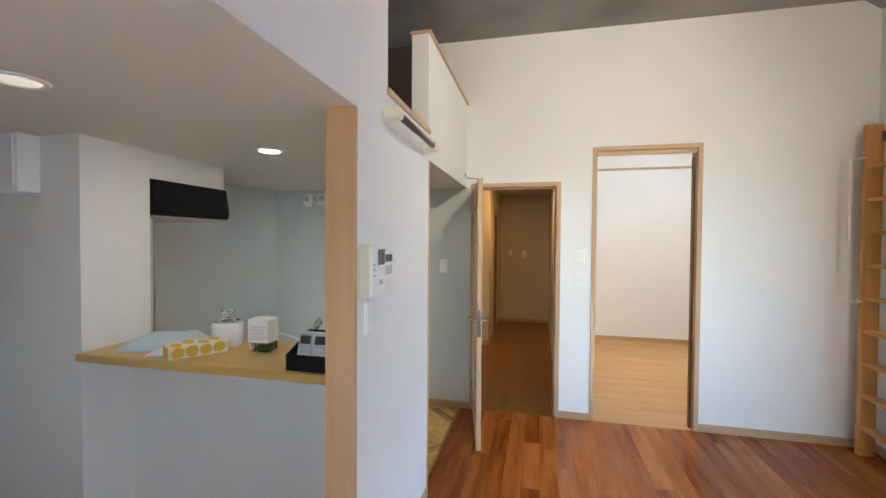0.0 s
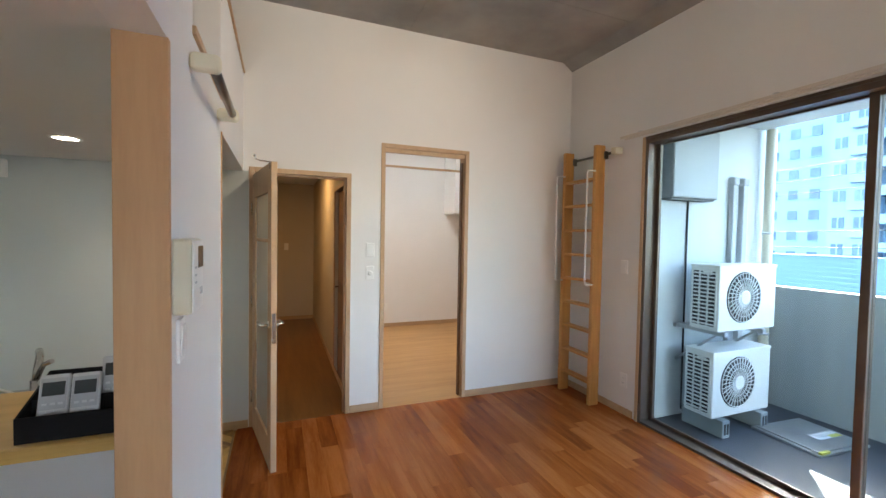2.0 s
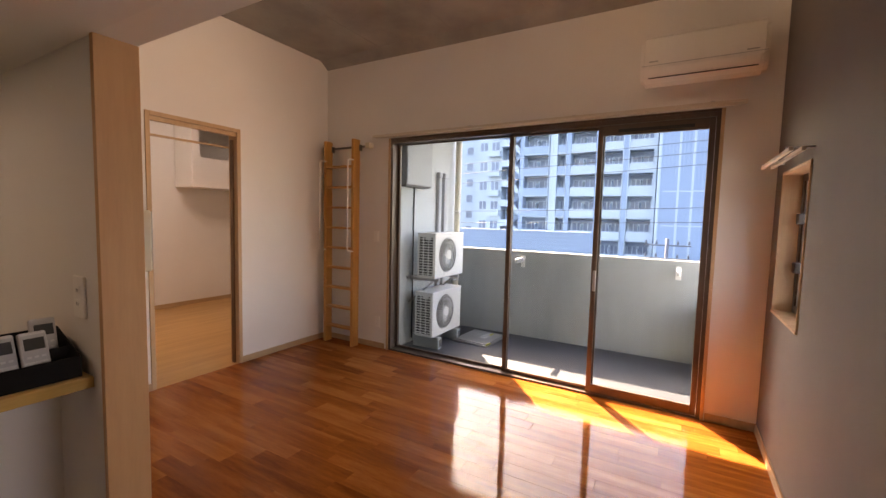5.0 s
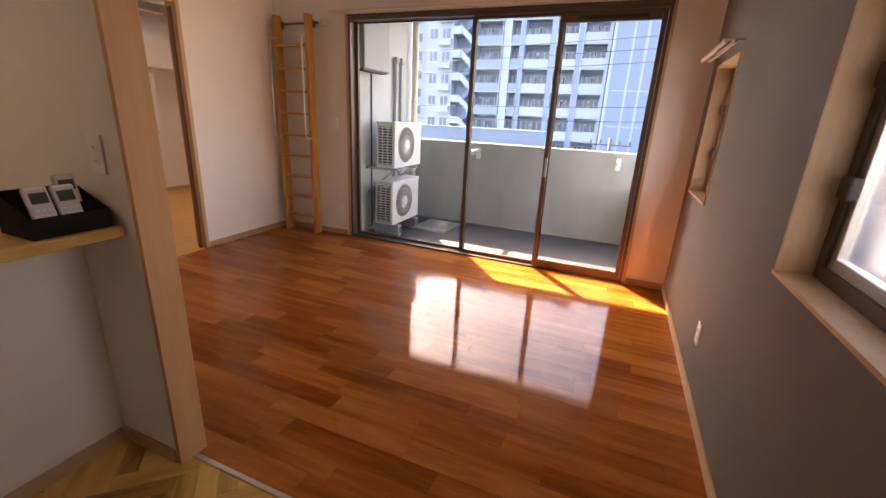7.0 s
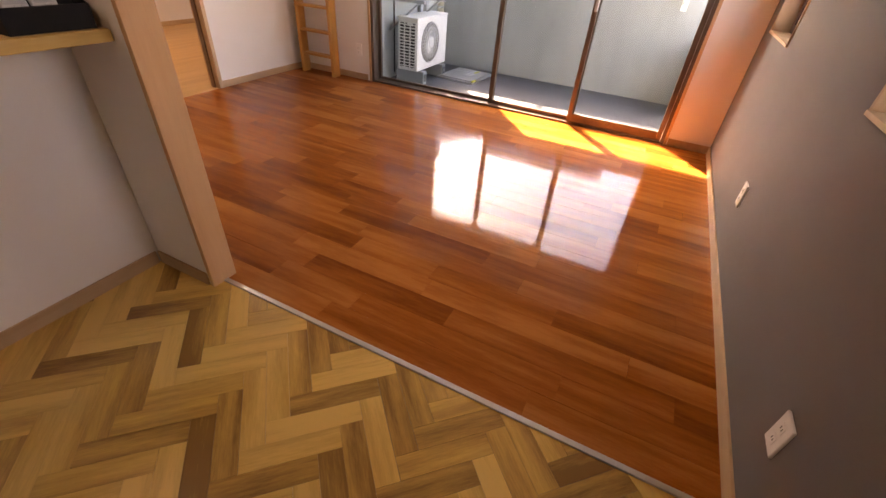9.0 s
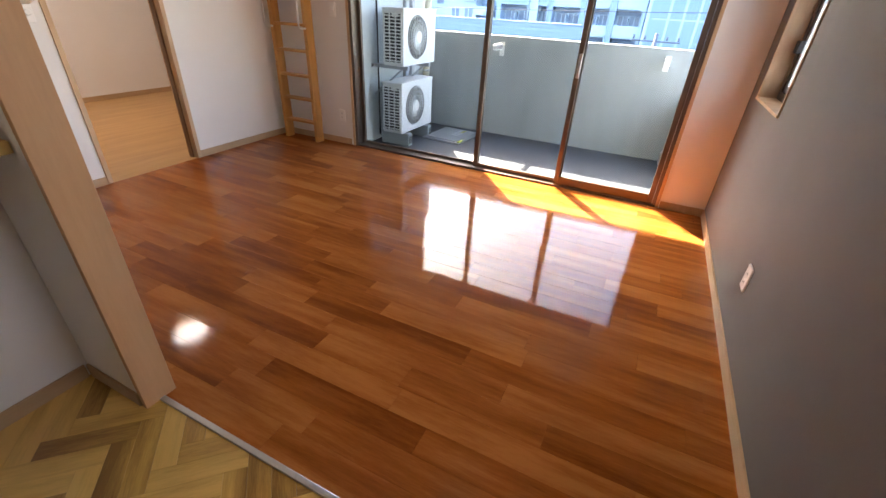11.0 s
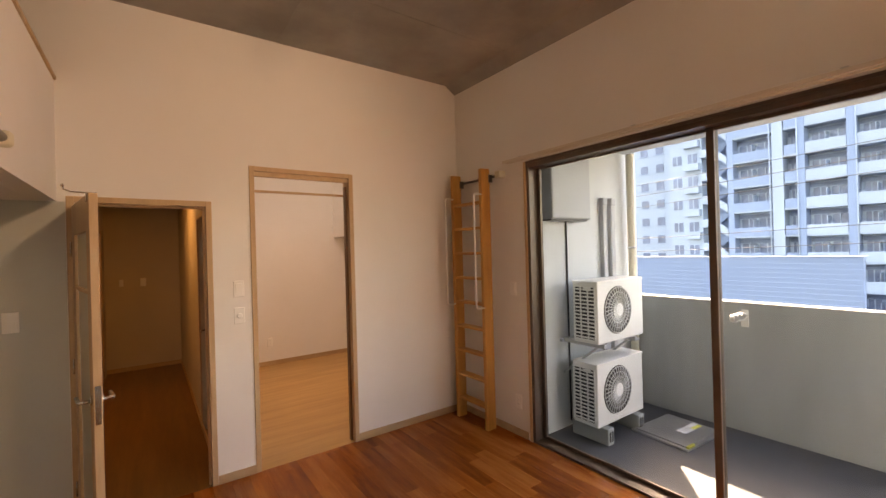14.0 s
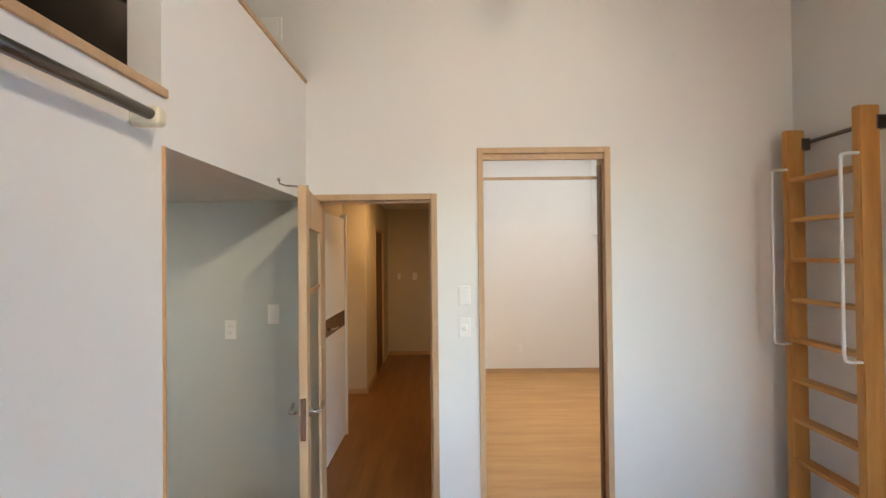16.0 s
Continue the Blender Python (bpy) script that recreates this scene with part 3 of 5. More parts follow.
RAIL_WOOD = surface("rail_white_wood", (0.66, 0.60, 0.52), (0.72, 0.66, 0.58), 6, 0.45, 60, 0.08)
curtain_rail("y", (EAST, 1.52, 2.395), (EAST, -1.82, 2.395), (-1, 0, 0), "long pale twin curtain rail above the balcony window")
curtain_rail("x", (2.08, SOUTH, 1.915), (2.90, SOUTH, 1.915), (0, 1, 0), "short pale twin curtain rail above the small window")
curtain_rail("x", (-0.36, SOUTH, 1.945), (0.86, SOUTH, 1.945), (0, 1, 0), "pale twin curtain rail above the larger side window")


def side_window(name, x0, x1, z0, z1, label):
    """A deep side window: beech lining, dark sash with silver stiles and black latches."""
    w = tagged(new(name), label, "window", kind="structure")
    w.location = ((x0 + x1) / 2, SOUTH, z0)
    t = 0.016
    y0, y1 = SOUTH - 0.13, SOUTH + 0.008
    part("window_sill", B(x0, x1, y0, y1 + 0.004, z0, z0 + t, bevel=0.002), TRIM, w)
    part("lining", B(x0, x0 + t, y0, y1, z0 + t, z1 - t, bevel=0.002), TRIM, w)
    part("lining", B(x1 - t, x1, y0, y1, z0 + t, z1 - t, bevel=0.002), TRIM, w)
    part("lining", B(x0, x1, y0, y1, z1 - t, z1, bevel=0.002), TRIM, w)
    a, b, c, d = x0 + t, x1 - t, z0 + t, z1 - t
    yf = SOUTH - 0.145
    fr = box(box(bmesh.new(), a, a + 0.045, yf, yf + 0.05, c, d), b - 0.045, b, yf, yf + 0.05, c, d)
    box(box(fr, a + 0.045, b - 0.045, yf, yf + 0.05, d - 0.045, d), a + 0.045, b - 0.045, yf, yf + 0.05, c, c + 0.045)
    part("window_frame", fr, BRONZE, w)
    s = part("sash", box(box(box(box(bmesh.new(), a + 0.045, a + 0.085, yf + 0.006, yf + 0.04, c + 0.045, d - 0.045, bevel=0.003), b - 0.085, b - 0.045, yf + 0.006, yf + 0.04, c + 0.045, d - 0.045, bevel=0.003), a + 0.085, b - 0.085, yf + 0.006, yf + 0.04, d - 0.085, d - 0.045, bevel=0.003), a + 0.085, b - 0.085, yf + 0.006, yf + 0.04, c + 0.045, c + 0.085, bevel=0.003), ALU, w)
    g = part("pane", B(a + 0.08, b - 0.08, yf + 0.018, yf + 0.022, c + 0.08, d - 0.08), SIDE_GLASS, s)
    g.visible_shadow = False
    h = d - c
    for k in (0.33, 0.68):
        part("latch", B(b - 0.10, b - 0.03, yf + 0.041, yf + 0.075, c + h * k - 0.035, c + h * k + 0.035, bevel=0.008), DARK_PLASTIC, w, "black window latch")
        part("latch", B(a + 0.03, a + 0.10, yf + 0.041, yf + 0.075, c + h * k - 0.035, c + h * k + 0.035, bevel=0.008), DARK_PLASTIC, w, "black window latch")
    return w


for (x0, x1, z0, z1), watts in ((SMALL, SMALL_SKY_W), (LARGE, LARGE_SKY_W)):
    sky_lamp = lamp("window_sky", "AREA", ((x0 + x1) / 2, SOUTH - 0.20, (z0 + z1) / 2), watts, (0.95, 0.97, 1.0), 0.5, ((x0 + x1) / 2, 0, (z0 + z1) / 2))
    sky_lamp.data.shape, sky_lamp.data.size, sky_lamp.data.size_y = "RECTANGLE", x1 - x0 - 0.16, z1 - z0 - 0.16
side_window("window_2", *SMALL, "small deep side window with beech lining and black latches")
side_window("window_3", *LARGE, "larger deep side window with beech lining and black latches")

# ---- glazed door to the corridor, standing open ----
HX, HY = 0.084, NORTH - 0.012
DOOR_L, DOOR_T = 0.755, 0.036
door = tagged(new("door_1"), "pale wooden door with a tall glass strip, standing open", "door", kind="structure")
door.matrix_basis = Matrix.Translation((HX, HY, 0)) @ Euler((0, 0, math.atan2(1.545 - HY, 0.235 - HX))).to_matrix().to_4x4()


def door_part(name, bm, material, parent=None, label=""):
    """Parts of the open door, drawn along x from the hinge and turned with it."""
    bm.transform(door.matrix_basis)
    return part(name, bm, material, parent or door, label)


def D(x0, x1, y0, y1, z0, z1, bevel=0.0):
    return box(bmesh.new(), x0, x1, y0, y1, z0, z1, bevel=bevel)


t2 = DOOR_T / 2
door_part("stile", D(0, 0.115, -t2, t2, 0.008, 1.982, 0.002), TRIM)
door_part("stile", D(DOOR_L - 0.115, DOOR_L, -t2, t2, 0.008, 1.982, 0.002), TRIM)
door_part("rail", D(0.115, DOOR_L - 0.115, -t2, t2, 1.80, 1.982, 0.002), TRIM)
door_part("rail", D(0.115, DOOR_L - 0.115, -t2, t2, 0.008, 0.20, 0.002), TRIM)
for z in (1.475,):
    door_part("muntin", D(0.115, DOOR_L - 0.115, -t2 * 0.8, t2 * 0.8, z, z + 0.022, 0.002), TRIM)
for z0, z1 in ((0.20, 1.475), (1.497, 1.80)):
    door_part("pane", D(0.113, DOOR_L - 0.113, -0.003, 0.003, z0, z1), FROST, None, "frosted glass")
for z in (0.25, 1.0, 1.72):
    door_part("hinge", tube(bmesh.new(), [(-0.004, -t2 - 0.005, z - 0.045), (-0.004, -t2 - 0.005, z + 0.045)], 0.006), STEEL)
door_part("lock_plate", D(DOOR_L - 0.0005, DOOR_L + 0.0018, -0.012, 0.012, 0.84, 1.03), STEEL, None, "steel lock plate")
door_part("rose", lathe(bmesh.new(), [(0.024, t2), (0.024, t2 + 0.007), (0.02, t2 + 0.01)], (DOOR_L - 0.055, 0, 0.95), "y", 20), STEEL)
door_part("rose", lathe(bmesh.new(), [(0.024, -t2), (0.024, -t2 - 0.007), (0.02, -t2 - 0.01)], (DOOR_L - 0.055, 0, 0.95), "y", 20), STEEL)
for s in (1, -1):
    door_part("lever", tube(bmesh.new(), [(DOOR_L - 0.055, s * t2, 0.95), (DOOR_L - 0.055, s * (t2 + 0.04), 0.95), (DOOR_L - 0.060, s * (t2 + 0.048), 0.95), (DOOR_L - 0.075, s * (t2 + 0.050), 0.95), (DOOR_L - 0.165, s * (t2 + 0.050), 0.95)], 0.009, 12), STEEL, None, "polished steel lever handle")
hook = thing("over_door_hook", (0.22, 1.62, 1.985), "thin steel hook hung over the open door", "hook")
hk = bmesh.new()
tube(hk, [(DOOR_L - 0.05, -t2 - 0.003, 1.94), (DOOR_L - 0.05, -t2 - 0.003, 1.988), (DOOR_L - 0.05, t2 + 0.003, 1.988), (DOOR_L - 0.05, t2 + 0.003, 1.975)], 0.003, 8)
hk2 = tube(bmesh.new(), [(DOOR_L - 0.05, -t2 - 0.003, 1.986), (DOOR_L - 0.05, -t2 - 0.06, 1.988), (DOOR_L - 0.05, -t2 - 0.085, 1.997), (DOOR_L - 0.05, -t2 - 0.09, 2.012)], 0.004, 8)
knob = lathe(bmesh.new(), [(0.003, 0.008), (0.008, 0.012), (0.008, 0.020), (0.003, 0.024)], (DOOR_L - 0.05, -t2 - 0.09, 2.0), "z", 12)
for nm, b in (("strap", hk), ("prong", hk2), ("knob", knob)):
    b.transform(door.matrix_basis)
    part(nm, b, STEEL, hook)

# ---- corridor doors ----
WARM_DOOR = wood("warm_brown_door", (0.22, 0.11, 0.045), (0.28, 0.145, 0.06), (0.33, 0.18, 0.08), "z", 0.45, 6, 0.1)
td = tagged(new("door_2"), "pale door with a brown handle band, ajar in the corridor", "door", kind="structure")
td.location = (-0.09, 3.0, 0)
part("leaf", B(-0.098, -0.062, 2.86, 3.56, 0.01, 2.0, bevel=0.002), WALLPAPER, td)
part("band", B(-0.0615, -0.0585, 2.88, 3.54, 1.02, 1.16), BROWN_DOOR, td, "brown band")
part("jamb", B(-0.10, -0.045, 3.565, 3.60, 0.0, 2.04), WHITE_PLASTIC, td)
part("handle", tube(bmesh.new(), [(-0.0585, 2.98, 1.08), (-0.01, 2.98, 1.08), (-0.005, 3.0, 1.08), (-0.005, 3.09, 1.08)], 0.008), STEEL, td)
ed = tagged(new("door_4"), "brown door with a darker band in the corridor", "door", kind="structure")
ed.location = (0.88, 3.1, 0)
part("leaf", B(0.872, 0.905, 2.785, 3.475, 0.005, 1.985, bevel=0.002), WARM_DOOR, ed)
part("band", B(0.869, 0.872, 2.79, 3.47, 0.90, 1.02), BROWN_DOOR, ed, "dark brown band")
part("jamb", B(0.826, 0.93, 3.481, 3.525, 0, 2.04), TRIM, ed)
part("jamb", B(0.826, 0.93, 2.735, 2.779, 0, 2.04), TRIM, ed)
part("head", B(0.826, 0.93, 2.779, 3.481, 2.0, 2.04), TRIM, ed)
part("handle", tube(bmesh.new(), [(0.869, 3.40, 0.96), (0.83, 3.40, 0.96), (0.825, 3.38, 0.96), (0.825, 3.30, 0.96)], 0.008), STEEL, ed)
fd = tagged(new("door_3"), "dark brown door at the far end of the corridor", "door", kind="structure")
fd.location = (-0.09, 5.7, 0)
part("leaf", B(-0.12, -0.085, 5.37, 6.03, 0.005, 1.98, bevel=0.002), BROWN_DOOR, fd)
part("jamb", B(-0.171, -0.06, 5.335, 5.365, 0, 2.03), TRIM, fd)
part("jamb", B(-0.171, -0.06, 6.035, 6.065, 0, 2.03), TRIM, fd)
part("head", B(-0.171, -0.06, 5.365, 6.035, 1.99, 2.03), TRIM, fd)


# ---- switches and sockets ----
def plate(name, centre, normal, w, h, label, category, kind="rocker", t=0.009):
    """A wall plate with its rocker, dial or sockets. normal: 'x+', 'x-', 'y+' or 'y-'."""
    c = Vector(centre)
    th = thing(name, centre, label, category)
    ax, sg = normal[0], 1 if normal[1] == "+" else -1

    def slab(u0, u1, z0, z1, d0, d1, bevel=0.0):
        lo, hi = sorted((sg * d0, sg * d1))
        if ax == "y":
            return B(c.x + u0, c.x + u1, c.y + lo, c.y + hi, c.z + z0, c.z + z1, bevel=bevel)
        return B(c.x + lo, c.x + hi, c.y + u0, c.y + u1, c.z + z0, c.z + z1, bevel=bevel)

    part("cover", slab(-w / 2, w / 2, -h / 2, h / 2, 0.0, t, 0.003), WHITE_PLASTIC, th)
    if kind == "rocker":
        part("rocker", slab(-w * 0.32, w * 0.32, -h * 0.34, h * 0.34, t, t + 0.004, 0.0015), WHITE_PLASTIC, th)
    elif kind == "dial":
        a = {"y": "y", "x": "x"}[ax]
        part("dial", lathe(bmesh.new(), [(0.019, sg * t), (0.019, sg * (t + 0.012)), (0.015, sg * (t + 0.016))], c, a, 20), WHITE_PLASTIC, th)
    else:
        for dz in ((-0.022, 0.022) if kind == "double" else (0.0,)):
            part("socket", slab(-0.014, 0.014, dz - 0.014, dz + 0.014, t, t + 0.002), WHITE_PLASTIC, th)
            for du in (-0.006, 0.004):
                part("slot", slab(du, du + 0.002, dz - 0.005, dz + 0.005, t + 0.002, t + 0.0026), DARK_GAP, th)
    return th


plate("wall_switch", (0.990, NORTH, 1.404), "y-", 0.072, 0.12, "white rocker switch beside the tall opening", "switch")
plate("dimmer_switch", (0.990, NORTH, 1.205), "y-", 0.072, 0.12, "white dimmer dial beside the tall opening", "switch", "dial")
plate("wall_switch", (-0.21, NORTH, 1.30), "y-", 0.072, 0.12, "white rocker switch on the kitchen wall", "switch")
plate("wall_socket", (-0.48, NORTH, 1.205), "y-", 0.072, 0.12, "white double socket on the kitchen wall", "socket", "double")
plate("wall_socket", (EAST, 1.515, 0.30), "x-", 0.072, 0.12, "white socket low on the window wall", "socket", "double")
plate("wall_switch", (EAST, 1.545, 1.29), "x-", 0.072, 0.12, "white switch beside the balcony window", "switch")
plate("wall_socket", (1.476, SOUTH, 0.35), "y+", 0.075, 0.12, "white socket low on the grey wall", "socket", "double")
plate("wall_socket", (1.90, ROOM_N, 0.34), "y-", 0.072, 0.12, "white socket low on the side room wall", "socket", "double")
plate("wall_switch", (0.38, COR_N, 1.295), "y-", 0.07, 0.12, "white switch on the corridor end wall", "switch")
plate("wall_switch", (0.12, COR_N, 1.295), "y-", 0.05, 0.10, "small white switch on the corridor end wall", "switch")
plate("wall_socket", (0.03, SOUTH, 0.315), "y+", 0.075, 0.12, "white socket low on the grey wall by the dining side", "socket", "double")
plate("wall_switch", (0.0, 0.10, 1.24), "x+", 0.07, 0.12, "white rocker switch below the intercom", "switch")
plate("wall_socket", (-0.105, 0.135, 1.245), "x-", 0.075, 0.13, "white socket above the counter", "socket", "double")
plate("vent_cover", (-0.21, NORTH, 3.10), "y-", 0.13, 0.15, "small white plate high on the loft wall", "vent", "rocker")

ic = thing("intercom", (0.0, 0.10, 1.42), "cream video intercom with a dark screen on the partition", "intercom")
part("body", B(0.0, 0.045, 0.015, 0.165, 1.32, 1.52, bevel=0.008), CREAM_PLASTIC, ic)
part("front", B(0.045, 0.050, 0.020, 0.160, 1.325, 1.515, bevel=0.002), WHITE_PLASTIC, ic)
part("screen", B(0.050, 0.052, 0.082, 0.150, 1.440, 1.500, bevel=0.0008), SCREEN, ic, "dark display")
for k in range(3):
    part("speaker_slot", B(0.050, 0.0508, 0.035, 0.060, 1.40 + k * 0.02, 1.406 + k * 0.02), GREY_PLASTIC, ic)
part("button", B(0.050, 0.054, 0.10, 0.125, 1.365, 1.385, bevel=0.001), GREY_PLASTIC, ic)
wc = thing("water_heater_remote", (0.0, 0.27, 1.43), "white water heater remote with a small display", "remote panel")
part("body", B(0.0, 0.02, 0.205, 0.335, 1.375, 1.49, bevel=0.004), WHITE_PLASTIC, wc)
part("screen", B(0.02, 0.022, 0.225, 0.315, 1.445, 1.475, bevel=0.0008), SCREEN, wc, "dark display")
part("button", B(0.02, 0.0225, 0.225, 0.315, 1.39, 1.43, bevel=0.0008), GREY_PLASTIC, wc)


def wall_bar(name, x, ya, yb, z, r, label, hold):
    """A steel bar held between two rounded cream brackets on the partition."""
    t = thing(name, (x, (ya + yb) / 2, z), label, "rail")
    part("bar", tube(bmesh.new(), [(x, ya + 0.01, z), (x, yb - 0.01, z)], r, 14), DARK_STEEL, t)
    for y in (ya, yb):
        b = B(0.0, x + 0.026, y - 0.022, y + 0.022, z - 0.030, z + 0.026, bevel=0.016, seg=3)
        part("bracket", b, hold, t, "cream plastic bracket")
    return t


wall_bar("hanging_bar", 0.062, 0.255, 0.868, 2.062, 0.016, "dark steel bar on cream brackets below the loft sill", CREAM_PLASTIC)

# ---- ladder ----
lad = thing("loft_ladder", (2.9, 1.95, 0.0), "orange pine loft ladder with white grab handles in the corner", "ladder")


def lean(z):
    return 2.905


def slanted(y0, y1, depth, z0, z1):
    b = bmesh.new()
    v = [b.verts.new((lean(z) + dx, y, z)) for z in (z0, z1) for y in (y0, y1) for dx in (0, depth)]
    for f in ((0, 1, 3, 2), (4, 6, 7, 5), (0, 2, 6, 4), (1, 5, 7, 3), (0, 4, 5, 1), (2, 3, 7, 6)):
        b.faces.new([v[i] for i in f])
    bmesh.ops.bevel(b, geom=b.edges[:], offset=0.005, segments=2, affect="EDGES")
    return b


YA, YB = 1.745, 2.17
for y in (YA, YB):
    part("stile", slanted(y, y + 0.042, 0.105, 0.0, 2.38), PINE, lad)
    hz0, hz1, hx = 1.115, 2.145, 0.085
    yy = y + 0.012
    part("grab_handle", tube(bmesh.new(), [(lean(hz1) + 0.015, yy, hz1), (lean(hz1) - hx + 0.03, yy, hz1), (lean(hz1) - hx + 0.008, yy, hz1 - 0.008), (lean(hz1) - hx, yy, hz1 - 0.03), (lean(hz0) - hx, yy, hz0 + 0.03), (lean(hz0) - hx + 0.008, yy, hz0 + 0.008), (lean(hz0) - hx + 0.03, yy, hz0), (lean(hz0) + 0.015, yy, hz0)], 0.0085, 10), WHITE_METAL, lad, "white metal grab handle")
RUNG_WOOD = wood("rung_pine", (0.42, 0.19, 0.045), (0.56, 0.27, 0.07), (0.64, 0.34, 0.10), "y", 0.4, 6, 0.12)
for k in range(9):
    z = 0.20 + 0.235 * k
    part("rung", B(lean(z) + 0.008, lean(z) + 0.09, YA + 0.042, YB, z - 0.012, z + 0.012, bevel=0.004), RUNG_WOOD, lad)
for y in (YA, YB):
    part("hook_plate", B(2.99, 3.04, y - 0.004, y + 0.046, 2.26, 2.33, bevel=0.003), DARK_STEEL, lad, "dark steel hook")
lb = thing("ladder_bar", (3.0, 1.9, 2.29), "dark steel ladder bar on cream wall brackets", "rail")
part("bar", tube(bmesh.new(), [(3.058, 1.66, 2.315), (3.058, 2.31, 2.315)], 0.012, 12), DARK_STEEL, lb)
part("bracket", B(2.99, EAST, 1.60, 1.665, 2.285, 2.345, bevel=0.012, seg=3), CREAM_PLASTIC, lb)
part("bracket", B(3.02, EAST, 2.302, 2.323, 2.285, 2.345, bevel=0.008, seg=2), CREAM_PLASTIC, lb)

# ---- air conditioner ----
ac = thing("air_conditioner", (EAST, -1.5, 2.72), "white wall air conditioner above the balcony window", "air conditioner")
A0, A1, AZ0, AZ1 = -1.92, -1.135, 2.57, 2.90
b = bmesh.new()
prof = [(0.0, AZ0 + 0.02), (0.0, AZ1), (-0.19, AZ1), (-0.215, AZ1 - 0.02), (-0.225, AZ0 + 0.10), (-0.20, AZ0 + 0.035), (-0.15, AZ0 + 0.005), (-0.06, AZ0)]
ends = [[b.verts.new((EAST + x, y, z)) for x, z in prof] for y in (A0, A1)]
for k in range(len(prof)):
    b.faces.new((ends[0][k], ends[0][(k + 1) % len(prof)], ends[1][(k + 1) % len(prof)], ends[1][k]))
b.faces.new(ends[0])
b.faces.new(ends[1][::-1])
bmesh.ops.bevel(b, geom=[e for e in b.edges if abs(e.verts[0].co.y - e.verts[1].co.y) < 0.01], offset=0.03, segments=5, affect="EDGES")
part("body", b, WHITE_PLASTIC, ac)
flap = B(-0.008, 0.0, A0 + 0.05, A1 - 0.05, -0.03, 0.03, bevel=0.003)
flap.transform(Matrix.Translation((EAST - 0.222, 0, AZ0 + 0.066)) @ Euler((0, radians(-21), 0)).to_matrix().to_4x4())
part("flap", flap, WHITE_PLASTIC, ac, "glossy air outlet flap")
part("outlet_slot", B(EAST - 0.207, EAST - 0.1995, A0 + 0.06, A1 - 0.06, AZ0 + 0.028, AZ0 + 0.034), DARK_PLASTIC, ac, "dark outlet slot")
part("seam", B(EAST - 0.2275, EAST - 0.2215, A0 + 0.012, A1 - 0.012, AZ0 + 0.115, AZ0 + 0.118), GREY_PLASTIC, ac)
part("logo_bar", B(EAST - 0.2265, EAST - 0.2225, A1 - 0.12, A1 - 0.06, AZ0 + 0.14, AZ0 + 0.148), GREY_PLASTIC, ac)
part("indicator", B(EAST - 0.2265, EAST - 0.2225, A0 + 0.06, A0 + 0.13, AZ0 + 0.13, AZ0 + 0.138), GREY_PLASTIC, ac)

# ---- kitchen ----
hood = thing("range_hood", (-1.6, 0.7, 1.66), "black range hood under a white boxed duct", "range hood")
b = bmesh.new()
hp = [(-1.96, 1.665), (-1.388, 1.665), (-1.380, 1.70), (-1.405, 1.860), (-1.96, 1.860)]
ends = [[b.verts.new((x, y, z)) for x, z in hp] for y in (0.441, 1.0)]
for k in range(5):
    b.faces.new((ends[0][k], ends[0][(k + 1) % 5], ends[1][(k + 1) % 5], ends[1][k]))
b.faces.new(ends[0])
b.faces.new(ends[1][::-1])
bmesh.ops.bevel(b, geom=b.edges[:], offset=0.006, segments=2, affect="EDGES")
part("canopy", b, HOOD_BLACK, hood)
part("lip", B(-1.94, -1.395, 0.45, 0.992, 1.645, 1.664, bevel=0.004), STEEL, hood, "steel underside")
part("duct_box", B(-1.96, -1.425, 0.441, 0.995, 1.861, LOW - 0.001), WALLPAPER, hood, "white boxed duct")
kp = thing("splash_panel", (-1.3, 0.46, 1.3), "narrow steel splash panel beside the hood", "panel")
part("sheet", B(-1.96, -1.395, 0.441, 0.452, 0.86, 1.644), STEEL, kp)
ku = thing("kitchen_unit", (-1.0, 0.8, 0.0), "steel kitchen worktop with drawers behind the counter", "kitchen unit")
part("worktop", B(-1.89, -0.40, 0.453, 1.06, 0.82, 0.85, bevel=0.004), STEEL, ku)
for k in range(3):
    part("drawer_front", B(-1.88 + 0.49 * k, -1.40 + 0.49 * k, 1.02, 1.04, 0.08, 0.81, bevel=0.003), WHITE_PLASTIC, ku)
part("carcass", B(-1.88, -0.41, 0.46, 1.019, 0.0, 0.819), WHITE_PLASTIC, ku)
ta = thing("kitchen_tap", (-0.62, 0.52, 0.85), "chrome kitchen tap with a curved spout", "tap")
part("base", lathe(bmesh.new(), [(0.026, 0.85), (0.026, 0.87), (0.018, 0.89), (0.016, 1.02)], (-0.52, 0.60, 0), "z", 16), STEEL, ta)
part("spout", tube(bmesh.new(), [(-0.52, 0.60, 1.0), (-0.52, 0.61, 1.05), (-0.53, 0.65, 1.085), (-0.56, 0.72, 1.09), (-0.58, 0.77, 1.07), (-0.59, 0.79, 1.04)], 0.012, 12), STEEL, ta)
part("lever", tube(bmesh.new(), [(-0.52, 0.60, 1.02), (-0.49, 0.58, 1.075), (-0.46, 0.56, 1.09)], 0.008, 10), STEEL, ta)
part("cable", tube(bmesh.new(), [(-0.78, 0.56, 1.0), (-0.74, 0.55, 1.03), (-0.68, 0.55, 1.035), (-0.62, 0.56, 1.02), (-0.56, 0.58, 0.98)], 0.004, 8), WHITE_PLASTIC, ta, "thin white cable")


